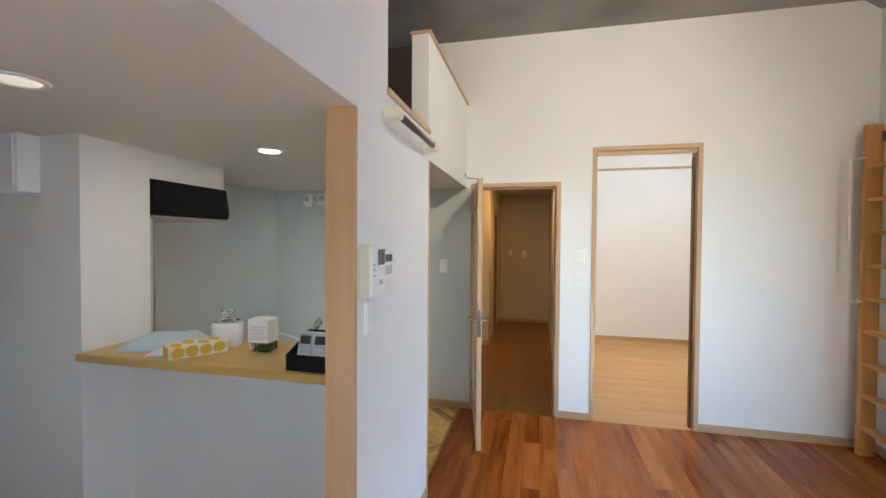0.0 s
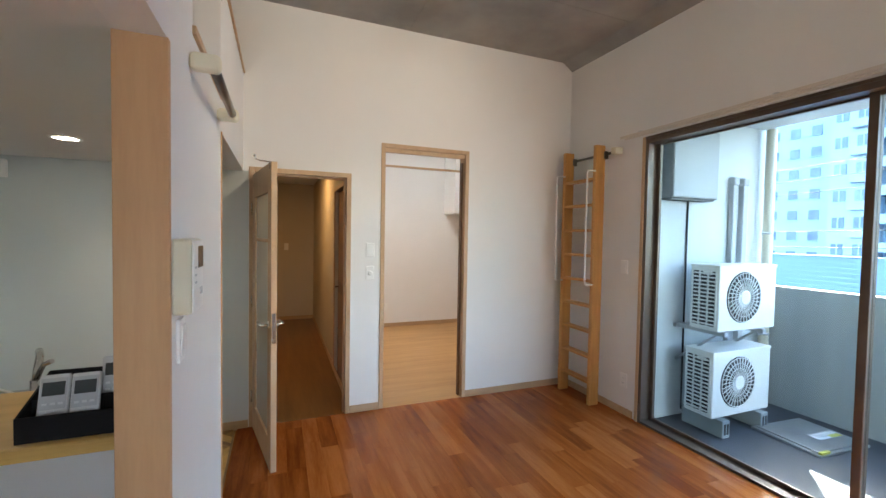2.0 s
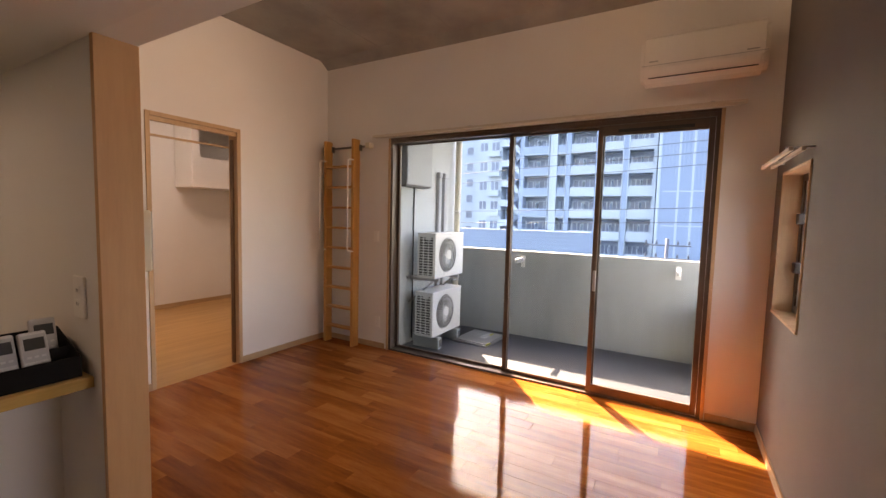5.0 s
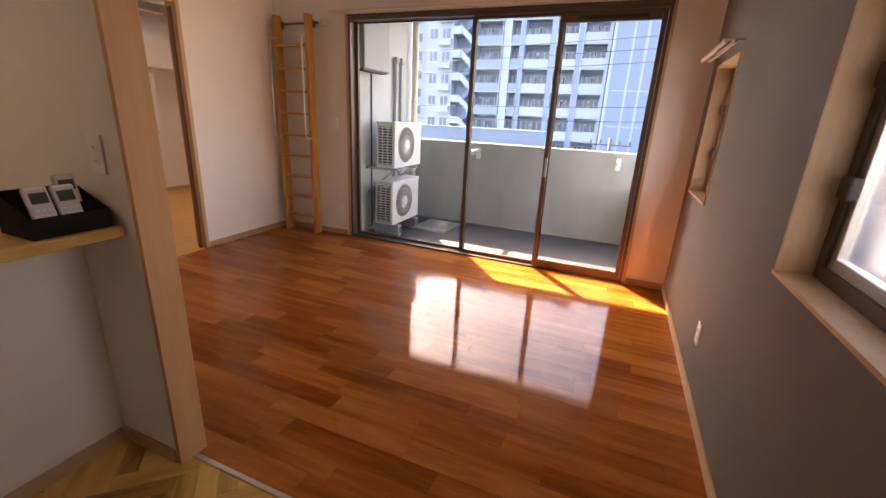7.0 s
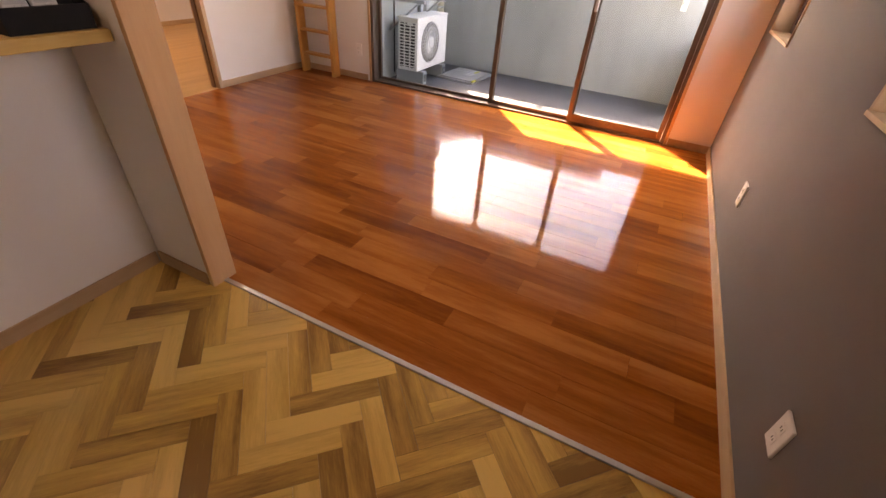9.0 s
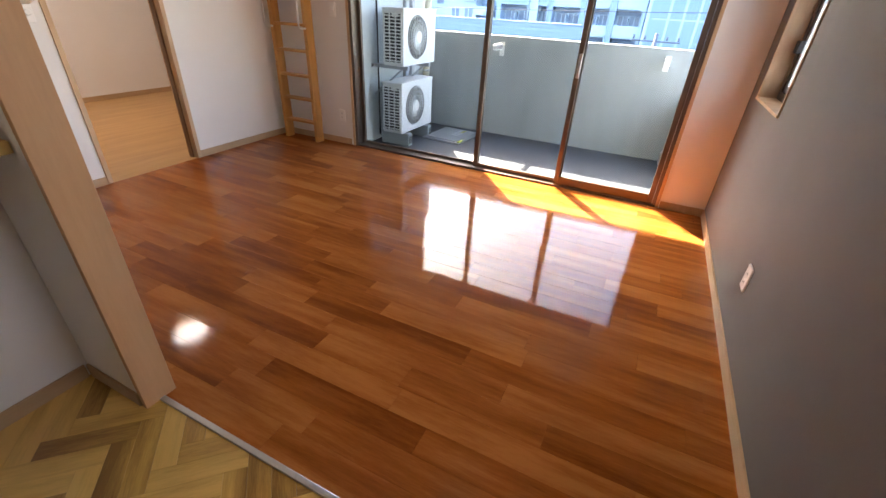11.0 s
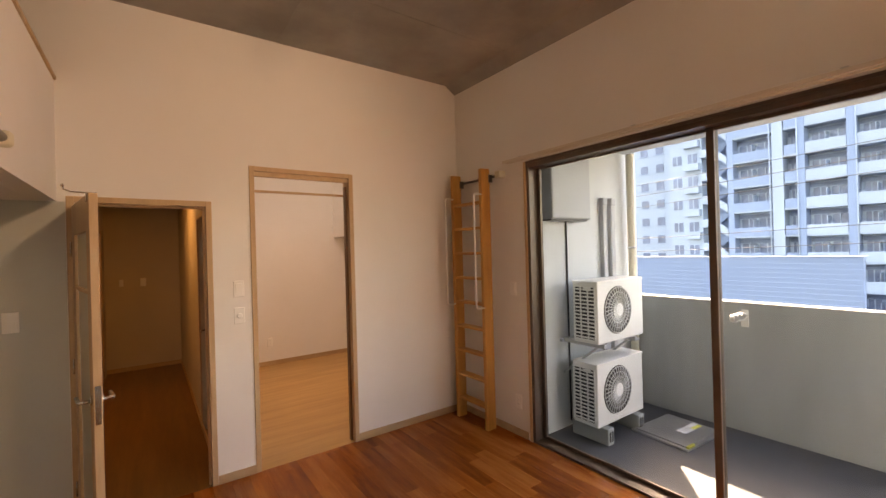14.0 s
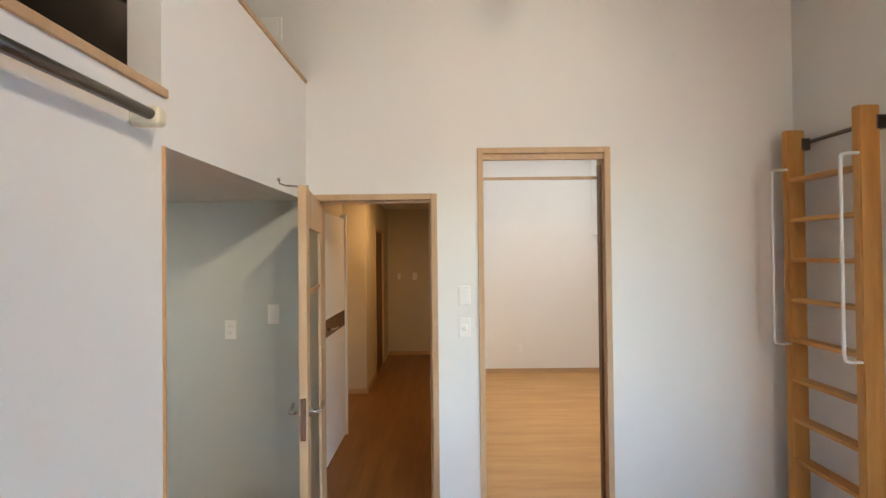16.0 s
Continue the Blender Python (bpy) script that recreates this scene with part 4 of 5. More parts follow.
def gadget(x, w, h, z):
    t = thing("alarm_box", (x, NORTH, z), "small white alarm box high on the kitchen wall", "alarm", "alarm boxes on the kitchen wall")
    part("case", B(x - w / 2, x + w / 2, NORTH - 0.045, NORTH, z - h / 2, z + h / 2, bevel=0.01, seg=3), WHITE_PLASTIC, t)
    part("face", B(x - w * 0.3, x + w * 0.3, NORTH - 0.049, NORTH - 0.0445, z - h * 0.1, z + h * 0.35, bevel=0.001), GREY_PLASTIC, t)
    return t


gadget(-1.425, 0.10, 0.115, 1.925)
gadget(-1.585, 0.075, 0.12, 1.92)
part("cord", tube(bmesh.new(), [(-1.555, NORTH - 0.02, 1.93), (-1.53, NORTH - 0.02, 1.90), (-1.50, NORTH - 0.02, 1.905), (-1.47, NORTH - 0.02, 1.93)], 0.004, 8), WHITE_PLASTIC, bpy.data.objects["alarm_box"])
wb = thing("breaker_box", (-1.85, 0.05, 1.88), "white box high on the wall beside the kitchen pillar", "breaker box")
part("case", B(-2.15, -1.645, 0.0, 0.09, 1.745, LOW - 0.002, bevel=0.004), WHITE_PLASTIC, wb)
part("lid", B(-2.13, -1.665, -0.008, 0.0, 1.76, LOW - 0.015, bevel=0.003), WHITE_PLASTIC, wb)


def downlight(x, y, z, r, watts, label, colour=(1.0, 0.92, 0.80), glow=LAMP_ON):
    t = thing("downlight", (x, y, z), label, "ceiling light", "recessed ceiling lights")
    part("ring", lathe(bmesh.new(), [(r + 0.014, 0.0), (r + 0.014, -0.005), (r, -0.007), (r - 0.004, -0.003), (r - 0.004, 0.0)], (x, y, z), "z", 28), WHITE_PLASTIC, t)
    part("diffuser", lathe(bmesh.new(), [(r - 0.006, -0.0005), (r - 0.006, -0.0035)], (x, y, z), "z", 28), glow, t, "glowing diffuser")
    lamp("downlight_lamp", "AREA", (x, y, z - 0.012), watts, colour, 2 * r, (x, y, 0))
    return t


downlight(-0.775, 0.58, LOW, 0.055, KITCHEN_W, "round lit downlight in the kitchen ceiling")
downlight(-0.77, 1.50, LOW, 0.055, KITCHEN_W, "round lit downlight at the back of the kitchen ceiling")
downlight(-0.90, -0.45, LOW, 0.065, DINING_W, "round pale downlight in the low ceiling", glow=LAMP_DIM)
downlight(0.36, 4.30, 2.4, 0.055, CORRIDOR_W, "round lit downlight in the corridor ceiling", (1.0, 0.57, 0.21))
sd = thing("smoke_detector", (-0.46, 1.40, LOW), "round white smoke detector on the kitchen ceiling", "smoke detector")
part("case", lathe(bmesh.new(), [(0.055, 0.0), (0.055, -0.012), (0.042, -0.028), (0.02, -0.034), (0.004, -0.035)], (-0.46, 1.40, LOW), "z", 28), WHITE_PLASTIC, sd)
part("vent_ring", lathe(bmesh.new(), [(0.057, -0.004), (0.057, -0.008)], (-0.46, 1.40, LOW), "z", 28), GREY_PLASTIC, sd)
bl = thing("ceiling_lamp", (2.17, 4.02, 3.2), "round white ceiling lamp lit in the side room", "ceiling light")
part("shade", lathe(bmesh.new(), [(0.22, 0.0), (0.22, -0.04), (0.17, -0.075), (0.02, -0.085)], (2.17, 4.02, 3.2), "z", 36), LAMP_WHITE, bl)
part("rim", lathe(bmesh.new(), [(0.235, 0.0), (0.235, -0.02), (0.222, -0.022), (0.222, 0.0)], (2.17, 4.02, 3.2), "z", 36), WHITE_PLASTIC, bl)
lamp("room_lamp", "SPOT", (2.17, 4.02, 3.10), BEDROOM_W, (1.0, 0.74, 0.54), 0.2, (2.17, 4.02, 0), 130)
# spotlights on ceiling tracks


def track_light(x, ya, yb, heads, label, watts):
    """A dark ceiling track; heads: (y, target, glowing material)."""
    t = thing("track_light", (x, (ya + yb) / 2, CEIL), label, "spotlight")
    part("track", B(x - 0.017, x + 0.017, ya, yb, CEIL - 0.03, CEIL), DARK_PLASTIC, t)
    for y, aim, glow in heads:
        c = Vector((x, y, CEIL - 0.14))
        m = look(c, aim) @ Euler((radians(90), 0, 0)).to_matrix().to_4x4()
        part("stem", tube(bmesh.new(), [(x, y, CEIL - 0.03), (x, y, CEIL - 0.11)], 0.008), DARK_PLASTIC, t)
        hd = lathe(bmesh.new(), [(0.02, 0.07), (0.036, 0.06), (0.036, -0.05), (0.030, -0.05), (0.028, -0.03)], (0, 0, 0), "y", 20)
        hd.transform(m @ Matrix.Diagonal((1, -1, 1, 1)))
        part("head", hd, DARK_PLASTIC, t)
        bb = lathe(bmesh.new(), [(0.005, -0.028), (0.026, -0.031), (0.026, -0.044), (0.012, -0.052)], (0, 0, 0), "y", 20)
        bb.transform(m @ Matrix.Diagonal((1, -1, 1, 1)))
        part("bulb", bb, glow, t, "lit bulb")
        lamp("spot_lamp", "SPOT", c + (Vector(aim) - c).normalized() * 0.08, watts, (1.0, 0.86, 0.68), 0.03, aim, 104)
    return t


track_light(-0.98, 0.6, 2.25, [(2.126, (1.6, 0.9, 1.9), LAMP_ON), (1.2, (1.6, 0.2, 1.9), LAMP_ON)], "dark spotlights on a ceiling track above the loft", SPOT_W)
track_light(2.10, -2.0, -1.2, [(-1.88, (1.2, 2.3, 2.35), SPOT_ON)], "dark spotlight on a short ceiling track near the grey wall", TRACK_W)
track_light(1.80, -0.8, -0.05, [(-0.41, (0.4, 2.3, 2.3), SPOT_ON)], "dark spotlight on a short ceiling track over the room", TRACK_W)

# ---- on the counter ----
CT = 1.008
tray = thing("remote_box", (-0.22, 0.17, CT), "black open box holding remote controls on the counter", "box")
tb = bmesh.new()
X0, X1, Y0, Y1 = -0.345, -0.128, 0.085, 0.265
box(tb, X0, X1, Y0, Y1, CT, CT + 0.006)
part("base", tb, BLACK_BOX, tray)
part("wall", B(X0, X1, Y0, Y0 + 0.005, CT + 0.006, CT + 0.065), BLACK_BOX, tray)
part("wall", B(X0, X1, Y1 - 0.005, Y1, CT + 0.006, CT + 0.13), BLACK_BOX, tray)
for xx in (X0, X1 - 0.005):
    sb = bmesh.new()
    v = [sb.verts.new((xx + dx, y, z)) for dx in (0, 0.005) for y, z in ((Y0 + 0.005, CT + 0.006), (Y1 - 0.005, CT + 0.006), (Y1 - 0.005, CT + 0.13), (Y0 + 0.005, CT + 0.065))]
    for f in ((0, 1, 2, 3), (7, 6, 5, 4), (0, 4, 5, 1), (1, 5, 6, 2), (2, 6, 7, 3), (3, 7, 4, 0)):
        sb.faces.new([v[i] for i in f])
    part("wall", sb, BLACK_BOX, tray)
part("divider", B(X0 + 0.005, X1 - 0.005, 0.155, 0.158, CT + 0.006, CT + 0.085), BLACK_BOX, tray)


def remote(x, y, z, tilt, label, dark=False):
    """An air conditioner remote with display and keys, leaning in the box."""
    t = thing("remote_control", (x, y, z), label, "remote control", "" if dark else "remotes in the box")
    m = Matrix.Translation((x, y, z)) @ Euler((radians(-tilt), 0, radians(4))).to_matrix().to_4x4()

    def rp(name, b, mat, lab=""):
        b.transform(m)
        return part(name, b, mat, t, lab)

    rp("case", box(bmesh.new(), -0.031, 0.031, 0, 0.020, 0, 0.145, bevel=0.006, seg=3), GREY_PLASTIC if dark else REMOTE_GREY)
    rp("face_panel", box(bmesh.new(), -0.027, 0.027, -0.0008, 0.001, 0.058, 0.136, bevel=0.0004), GREY_PLASTIC, "grey upper face")
    rp("screen", box(bmesh.new(), -0.023, 0.023, -0.0012, 0.001, 0.092, 0.126, bevel=0.0004), SCREEN, "dark display")
    for r in range(4):
        for c in range(3):
            rp("key", box(bmesh.new(), -0.021 + 0.016 * c, -0.011 + 0.016 * c, -0.002, 0.001, 0.014 + 0.018 * r, 0.020 + 0.018 * r, bevel=0.0005), HOLE_GREY if r < 2 and (r + c) % 2 == 0 else REMOTE_GREY)
    return t


remote(-0.285, 0.104, CT + 0.012, 18, "white air conditioner remote leaning in the black box")
remote(-0.217, 0.100, CT + 0.012, 18, "white air conditioner remote leaning in the black box")
remote(-0.175, 0.185, CT + 0.03, 12, "grey remote with a dark screen at the back of the box", True)

cube = thing("room_fragrance", (-0.62, 0.33, CT), "white pierced fragrance cube on a clear base with green leaves", "air freshener")
part("base", B(-0.672, -0.572, 0.285, 0.365, CT, CT + 0.05, bevel=0.012, seg=3), CLEAR, cube, "clear plastic base")
part("leaves", lathe(bmesh.new(), [(0.012, 0.004), (0.03, 0.012), (0.034, 0.02), (0.018, 0.03), (0.005, 0.034)], (-0.622, 0.325, CT), "z", 9), GREEN, cube, "green leaves inside")
part("hood", B(-0.676, -0.572, 0.280, 0.370, CT + 0.045, CT + 0.155, bevel=0.005), WHITE_PLASTIC, cube)
for r in range(6):
    for c in range(6):
        part("hole", B(-0.664 + 0.0135 * c + (0.006 if r % 2 else 0), -0.6595 + 0.0135 * c + (0.006 if r % 2 else 0), 0.2793, 0.2802, CT + 0.060 + 0.0115 * r, CT + 0.0645 + 0.0115 * r), HOLE_GREY, cube)

roll = thing("wrapped_paper_roll", (-0.86, 0.37, CT), "white paper roll in clear wrapping with a twisted top", "paper roll")
part("roll", lathe(bmesh.new(), [(0.066, 0.0), (0.071, 0.008), (0.072, 0.055), (0.071, 0.108), (0.062, 0.116), (0.026, 0.117), (0.022, 0.10)], (-0.86, 0.37, CT), "z", 30), PAPER, roll)
tw = lathe(bmesh.new(), [(0.058, 0.117), (0.03, 0.128), (0.012, 0.14), (0.02, 0.155), (0.034, 0.172), (0.024, 0.176), (0.004, 0.165)], (-0.86, 0.37, CT), "z", 15)
for v in tw.verts:
    v.co += Vector((noise.noise(v.co * 60), noise.noise(v.co * 60 + Vector((7, 0, 0))), noise.noise(v.co * 50))) * 0.010
part("wrapping", tw, CLEAR, roll, "crumpled clear wrapping")

tis = thing("tissue_box", (-0.93, 0.25, CT), "flat yellow and cream patterned tissue box", "tissue box")
tm = Matrix.Translation((-0.884, 0.200, CT)) @ Euler((0, 0, radians(58))).to_matrix().to_4x4()
tb = box(bmesh.new(), -0.12, 0.12, -0.055, 0.055, 0, 0.055, bevel=0.004)
tb.transform(tm)
part("carton", tb, CARD_CREAM, tis)
for k, (cx, cz, r) in enumerate(((-0.085, 0.028, 0.024), (-0.03, 0.03, 0.025), (0.025, 0.028, 0.024), (0.08, 0.03, 0.024))):
    e = lathe(bmesh.new(), [(r, -0.0552), (r, -0.0562)], (0, 0, 0), "y", 20)
    e.transform(tm @ Matrix.Translation((cx, 0, cz)) @ Matrix.Diagonal((1.05, 1, 1, 1)))
    part("print", e, YELLOW, tis, "mustard printed leaf")
    e = lathe(bmesh.new(), [(r * 1.15, 0.0552), (r * 1.15, 0.0562)], (0, 0, 0), "z", 20)
    e.transform(tm @ Matrix.Translation((cx, 0.022 if k % 2 else -0.018, 0)) @ Matrix.Diagonal((0.8, 1.5, 1, 1)))
    part("print", e, YELLOW, tis, "mustard printed leaf")
e = B(-0.1212, -0.1202, -0.045, 0.045, 0.005, 0.05)
e.transform(tm)
part("print", e, YELLOW, tis, "mustard printed end")


def sheet(name, cx, cy, w, d, turn, z, wave, material, label, category, h=0.0):
    """A limp sheet or bag with soft folds."""
    b = bmesh.new()
    n = 14
    vs = [[None] * n for _ in range(n)]
    for i in range(n):
        for j in range(n):
            u, v = i / (n - 1) - 0.5, j / (n - 1) - 0.5
            edge = min(1.0, 6 * min(0.5 - abs(u), 0.5 - abs(v)))
            zz = 0.003 + edge * h + wave * (0.5 + 0.5 * noise.noise((u * 5 + cx * 9, v * 5, z * 7))) * (0.3 + 0.7 * edge)
            vs[i][j] = b.verts.new((u * w, v * d, zz))
    for i in range(n - 1):
        for j in range(n - 1):
            f = b.faces.new((vs[i][j], vs[i + 1][j], vs[i + 1][j + 1], vs[i][j + 1]))
            f.smooth = True
    low = bmesh.ops.extrude_face_region(b, geom=b.faces[:])
    for v in [g for g in low["geom"] if isinstance(g, bmesh.types.BMVert)]:
        v.co.z = 0.0
    b.transform(Matrix.Translation((cx, cy, z)) @ Euler((0, 0, radians(turn))).to_matrix().to_4x4())
    return solid(name, b, material, label, category)


sheet("plastic_bag", -1.16, 0.30, 0.30, 0.26, 18, CT, 0.025, BLUE_BAG, "pale blue plastic bag lying flat on the counter", "bag", 0.035)
sheet("paper_sheets", -1.01, 0.22, 0.20, 0.17, 25, CT, 0.012, PAPER, "crumpled white papers on the counter", "paper", 0.006)

# ---- balcony things ----
def outdoor_unit(x, y, z, label):
    """A heat pump unit: case, round fan grille, side louvre."""
    w, d, h = 0.75, 0.26, 0.56
    t = thing("outdoor_unit", (x, y, z), label, "outdoor unit", "outdoor units on the balcony")
    part("case", B(x, x + w, y, y + d, z, z + h, bevel=0.012, seg=3), UNIT_WHITE, t)
    part("lid", B(x - 0.004, x + w + 0.004, y - 0.004, y + d + 0.004, z + h - 0.016, z + h + 0.006, bevel=0.005), UNIT_WHITE, t)
    cx, cz, r = x + 0.315, z + 0.285, 0.222
    part("fan_well", lathe(bmesh.new(), [(r, -0.0015), (r, 0.0)], (cx, y, cz), "y", 48), DARK_GAP, t, "dark fan opening")
    bl_ = bmesh.new()
    for k in range(4):
        a = k * math.pi / 2
        tube(bl_, [(cx + 0.05 * math.cos(a), y - 0.003, cz + 0.05 * math.sin(a)), (cx + 0.19 * math.cos(a + 0.35), y - 0.003, cz + 0.19 * math.sin(a + 0.35))], 0.002, 5)
    part("fan", bl_, GREY_PLASTIC, t)
    g = bmesh.new()
    for rr in (0.075, 0.12, 0.165, 0.212):
        tube(g, [(cx + rr * math.cos(a * math.tau / 40), y - 0.010, cz + rr * math.sin(a * math.tau / 40)) for a in range(41)], 0.0035, 5, False)
    for a in range(32):
        ang = a * math.tau / 32
        tube(g, [(cx + 0.055 * math.cos(ang), y - 0.013, cz + 0.055 * math.sin(ang)), (cx + 0.14 * math.cos(ang + 0.12), y - 0.013, cz + 0.14 * math.sin(ang + 0.12)), (cx + 0.214 * math.cos(ang + 0.18), y - 0.008, cz + 0.214 * math.sin(ang + 0.18))], 0.0042, 5)
    part("fan_grille", g, UNIT_WHITE, t, "white radial fan grille")
    part("hub", lathe(bmesh.new(), [(0.062, -0.009), (0.062, -0.016), (0.052, -0.019)], (cx, y, cz), "y", 28), UNIT_WHITE, t)
    part("louvre_back", B(x - 0.003, x + 0.004, y + 0.02, y + d - 0.02, z + 0.04, z + h - 0.05), DARK_GAP, t, "dark intake")
    lv = bmesh.new()
    for k in range(14):
        zz = z + 0.05 + k * 0.0335
        box(lv, x - 0.010, x - 0.0032, y + 0.02, y + d - 0.02, zz, zz + 0.012)
    for yy in (y + 0.018, y + 0.09, y + 0.165, y + d - 0.028):
        box(lv, x - 0.0115, x - 0.0032, yy, yy + 0.011, z + 0.04, z + h - 0.045)
    part("side_grille", lv, UNIT_WHITE, t, "white intake grille")
    part("handle", B(x - 0.012, x - 0.002, y + 0.06, y + 0.14, z + h - 0.08, z + h - 0.05, bevel=0.004), UNIT_WHITE, t)
    return t


UX, UY = 3.645, 1.117
low_unit = outdoor_unit(UX, UY, BAL + 0.150, "white outdoor heat pump unit standing on plastic feet")
up_unit = copy_thing(low_unit, Matrix.Translation((UX + 0.035, UY, 0.764)))
tagged(up_unit, "white outdoor heat pump unit on a steel wall bracket")
for dx in (0.10, 0.60):
    f = part("foot", B(UX + dx - 0.045, UX + dx + 0.045, UY - 0.06, UY + 0.32, BAL, BAL + 0.149, bevel=0.008), PARAPET, low_unit, "pale plastic foot")
    for k in range(2):
        part("hole", B(UX + dx - 0.03 + 0.035 * k, UX + dx - 0.005 + 0.035 * k, UY - 0.0612, UY - 0.0595, BAL + 0.03, BAL + 0.12), DARK_GAP, f)
end_unit = copy_thing(low_unit, Matrix.Translation((PAR - 0.03, -1.745, BAL + 0.150)) @ Matrix.Rotation(math.pi, 4, "Z"))
tagged(end_unit, "white outdoor heat pump unit at the far end of the balcony")
br = thing("unit_bracket", (UX + 0.35, SIDE, 0.70), "steel wall bracket carrying the upper outdoor unit", "bracket")
for dx in (0.10, 0.60):
    part("arm", B(UX + dx - 0.02, UX + dx + 0.02, UY - 0.03, SIDE, 0.728, 0.7635), PIPE_GREY, br)
    part("brace", tube(bmesh.new(), [(UX + dx, UY + 0.05, 0.728), (UX + dx, SIDE, 0.42)], 0.012, 6), SHEET_STEEL, br)
part("rail", B(UX + 0.05, UX + 0.78, SIDE - 0.03, SIDE - 0.001, 0.728, 0.7635), PIPE_GREY, br)

gb = thing("meter_box", (3.75, SIDE, 2.2), "pale grey wall box high on the balcony side wall", "meter box")
# the case colour is darkened to hold the shade on its side face
part("case", B(3.44, 4.02, 1.40, SIDE, 1.91, 2.52, bevel=0.004), BOX_SHADED, gb)
part("door", B(3.45, 4.01, 1.392, 1.40, 1.92, 2.51, bevel=0.003), BOX_PALE, gb)
part("base_strip", B(3.46, 4.00, 1.42, 1.53, 1.895, 1.91), DARK_PLASTIC, gb, "dark bottom edge")
cb = thing("wall_cable", (3.82, SIDE, 1.0), "thin dark cable running down the balcony wall", "cable")
part("cable", tube(bmesh.new(), [(3.82, SIDE - 0.010, 1.90), (3.82, SIDE - 0.010, 0.4), (3.822, SIDE - 0.010, BAL + 0.05)], 0.008, 8), CABLE, cb)
for x, top in ((4.42, 2.16), (4.57, 2.16)):
    pc = thing("pipe_cover", (x, SIDE, 1.4), "grey refrigerant pipe cover on the balcony wall", "pipe", "pipe covers")
    part("duct", B(x - 0.035, x + 0.035, SIDE - 0.055, SIDE - 0.001, 0.3, top - 0.06, bevel=0.012, seg=3), PIPE_GREY, pc)
    part("cap", B(x - 0.042, x + 0.042, SIDE - 0.065, SIDE - 0.001, top - 0.08, top, bevel=0.015, seg=3), PIPE_GREY, pc)
dp = thing("drain_pipe", (4.93, 1.46, 1.3), "cream vertical drain pipe at the balcony corner", "pipe")
part("pipe", tube(bmesh.new(), [(4.86, 1.455, BAL), (4.86, 1.455, 2.66)], 0.045, 18), CREAM_PIPE, dp)
for z in (0.6, 1.62):
    part("clamp", lathe(bmesh.new(), [(0.048, -0.012), (0.048, 0.012)], (4.86, 1.455, z), "z", 20), SHEET_STEEL, dp, "steel clamp")
    part("clamp_arm", tube(bmesh.new(), [(4.82, 1.43, z), (4.72, 1.43, z)], 0.006, 6), SHEET_STEEL, dp)

hp_ = thing("escape_hatch", (4.4, 0.8, BAL), "metal escape hatch lid with a pale label on the balcony floor", "hatch")
hm = Matrix.Translation((4.44, 0.83, BAL)) @ Euler((0, 0, radians(-4))).to_matrix().to_4x4() @ Matrix.Diagonal((0.82, 0.82, 1, 1))
for nm, b, mt, lab in (("frame", box(bmesh.new(), -0.37, 0.37, -0.32, 0.32, 0, 0.02, bevel=0.006), SHEET_STEEL, ""), ("lid", box(bmesh.new(), -0.34, 0.34, -0.29, 0.29, 0.02, 0.034, bevel=0.004), SHEET_STEEL, ""), ("label", box(bmesh.new(), -0.05, 0.30, -0.13, -0.02, 0.034, 0.0355), PAPER, "pale instruction label"), ("mark", box(bmesh.new(), 0.14, 0.30, -0.13, -0.08, 0.0355, 0.0362), YELLOW_MARK, "yellow strip"), ("hinge", box(bmesh.new(), -0.35, -0.22, -0.32, -0.29, 0.02, 0.04, bevel=0.004), YELLOW_MARK, "yellow corner")):
    b.transform(hm)
    part(nm, b, mt, hp_, lab)
for k in range(4):
    b = box(bmesh.new(), 0.0 + 0.035 * k, 0.02 + 0.035 * k, -0.10, -0.05, 0.0355, 0.0362)
    b.transform(hm)
    part("text_bar", b, GREY_PLASTIC, hp_)


def pole_bracket(y):
    """A folding laundry pole bracket on the parapet."""
    t = thing("laundry_bracket", (PAR, y, 0.95), "white folding laundry pole bracket on the parapet", "bracket", "laundry brackets")
    part("plate", B(PAR - 0.012, PAR, y - 0.03, y + 0.03, 0.86, 1.02, bevel=0.003), WHITE_METAL, t)
    a = bmesh.new()
    box(a, PAR - 0.30, PAR - 0.012, y - 0.018, y - 0.010, 0.955, 0.985)
    box(a, PAR - 0.30, PAR - 0.012, y + 0.010, y + 0.018, 0.955, 0.985)
    part("arm", a, WHITE_METAL, t)
    for k in range(3):
        part("ring", lathe(bmesh.new(), [(0.034, -0.02), (0.034, 0.02), (0.027, 0.02), (0.027, -0.02)], (PAR - 0.09 - 0.085 * k, y, 0.97), "y", 16), WHITE_METAL, t)
    return t


pole_bracket(0.42)
pole_bracket(-1.48)

# ---- the street ----
solid("ground", B(5.6, 400, -300, 300, -9.4, -9), ASPHALT, "grey street and ground far below the balcony", "ground", kind="structure")
FLOOR_H, FX = 2.95, 58.0


def louvred_hall():
    t = thing("louvred_building", (26, 14, -9), "tall screen of pale blue horizontal louvres", "building")
    part("wall", B(26.3, 26.7, 3.0, 34, -9, 0.80), LOUVRE, t)
    for k in range(26):
        z = -5.4 + k * 0.24
        part("slat", B(26.24, 26.3, 3.0, 34, z, z + 0.13), BUILD_PANEL, t)
    part("roof", B(26.2, 26.8, 2.9, 34.1, 0.80, 0.84), LOUVRE, t)


louvred_hall()


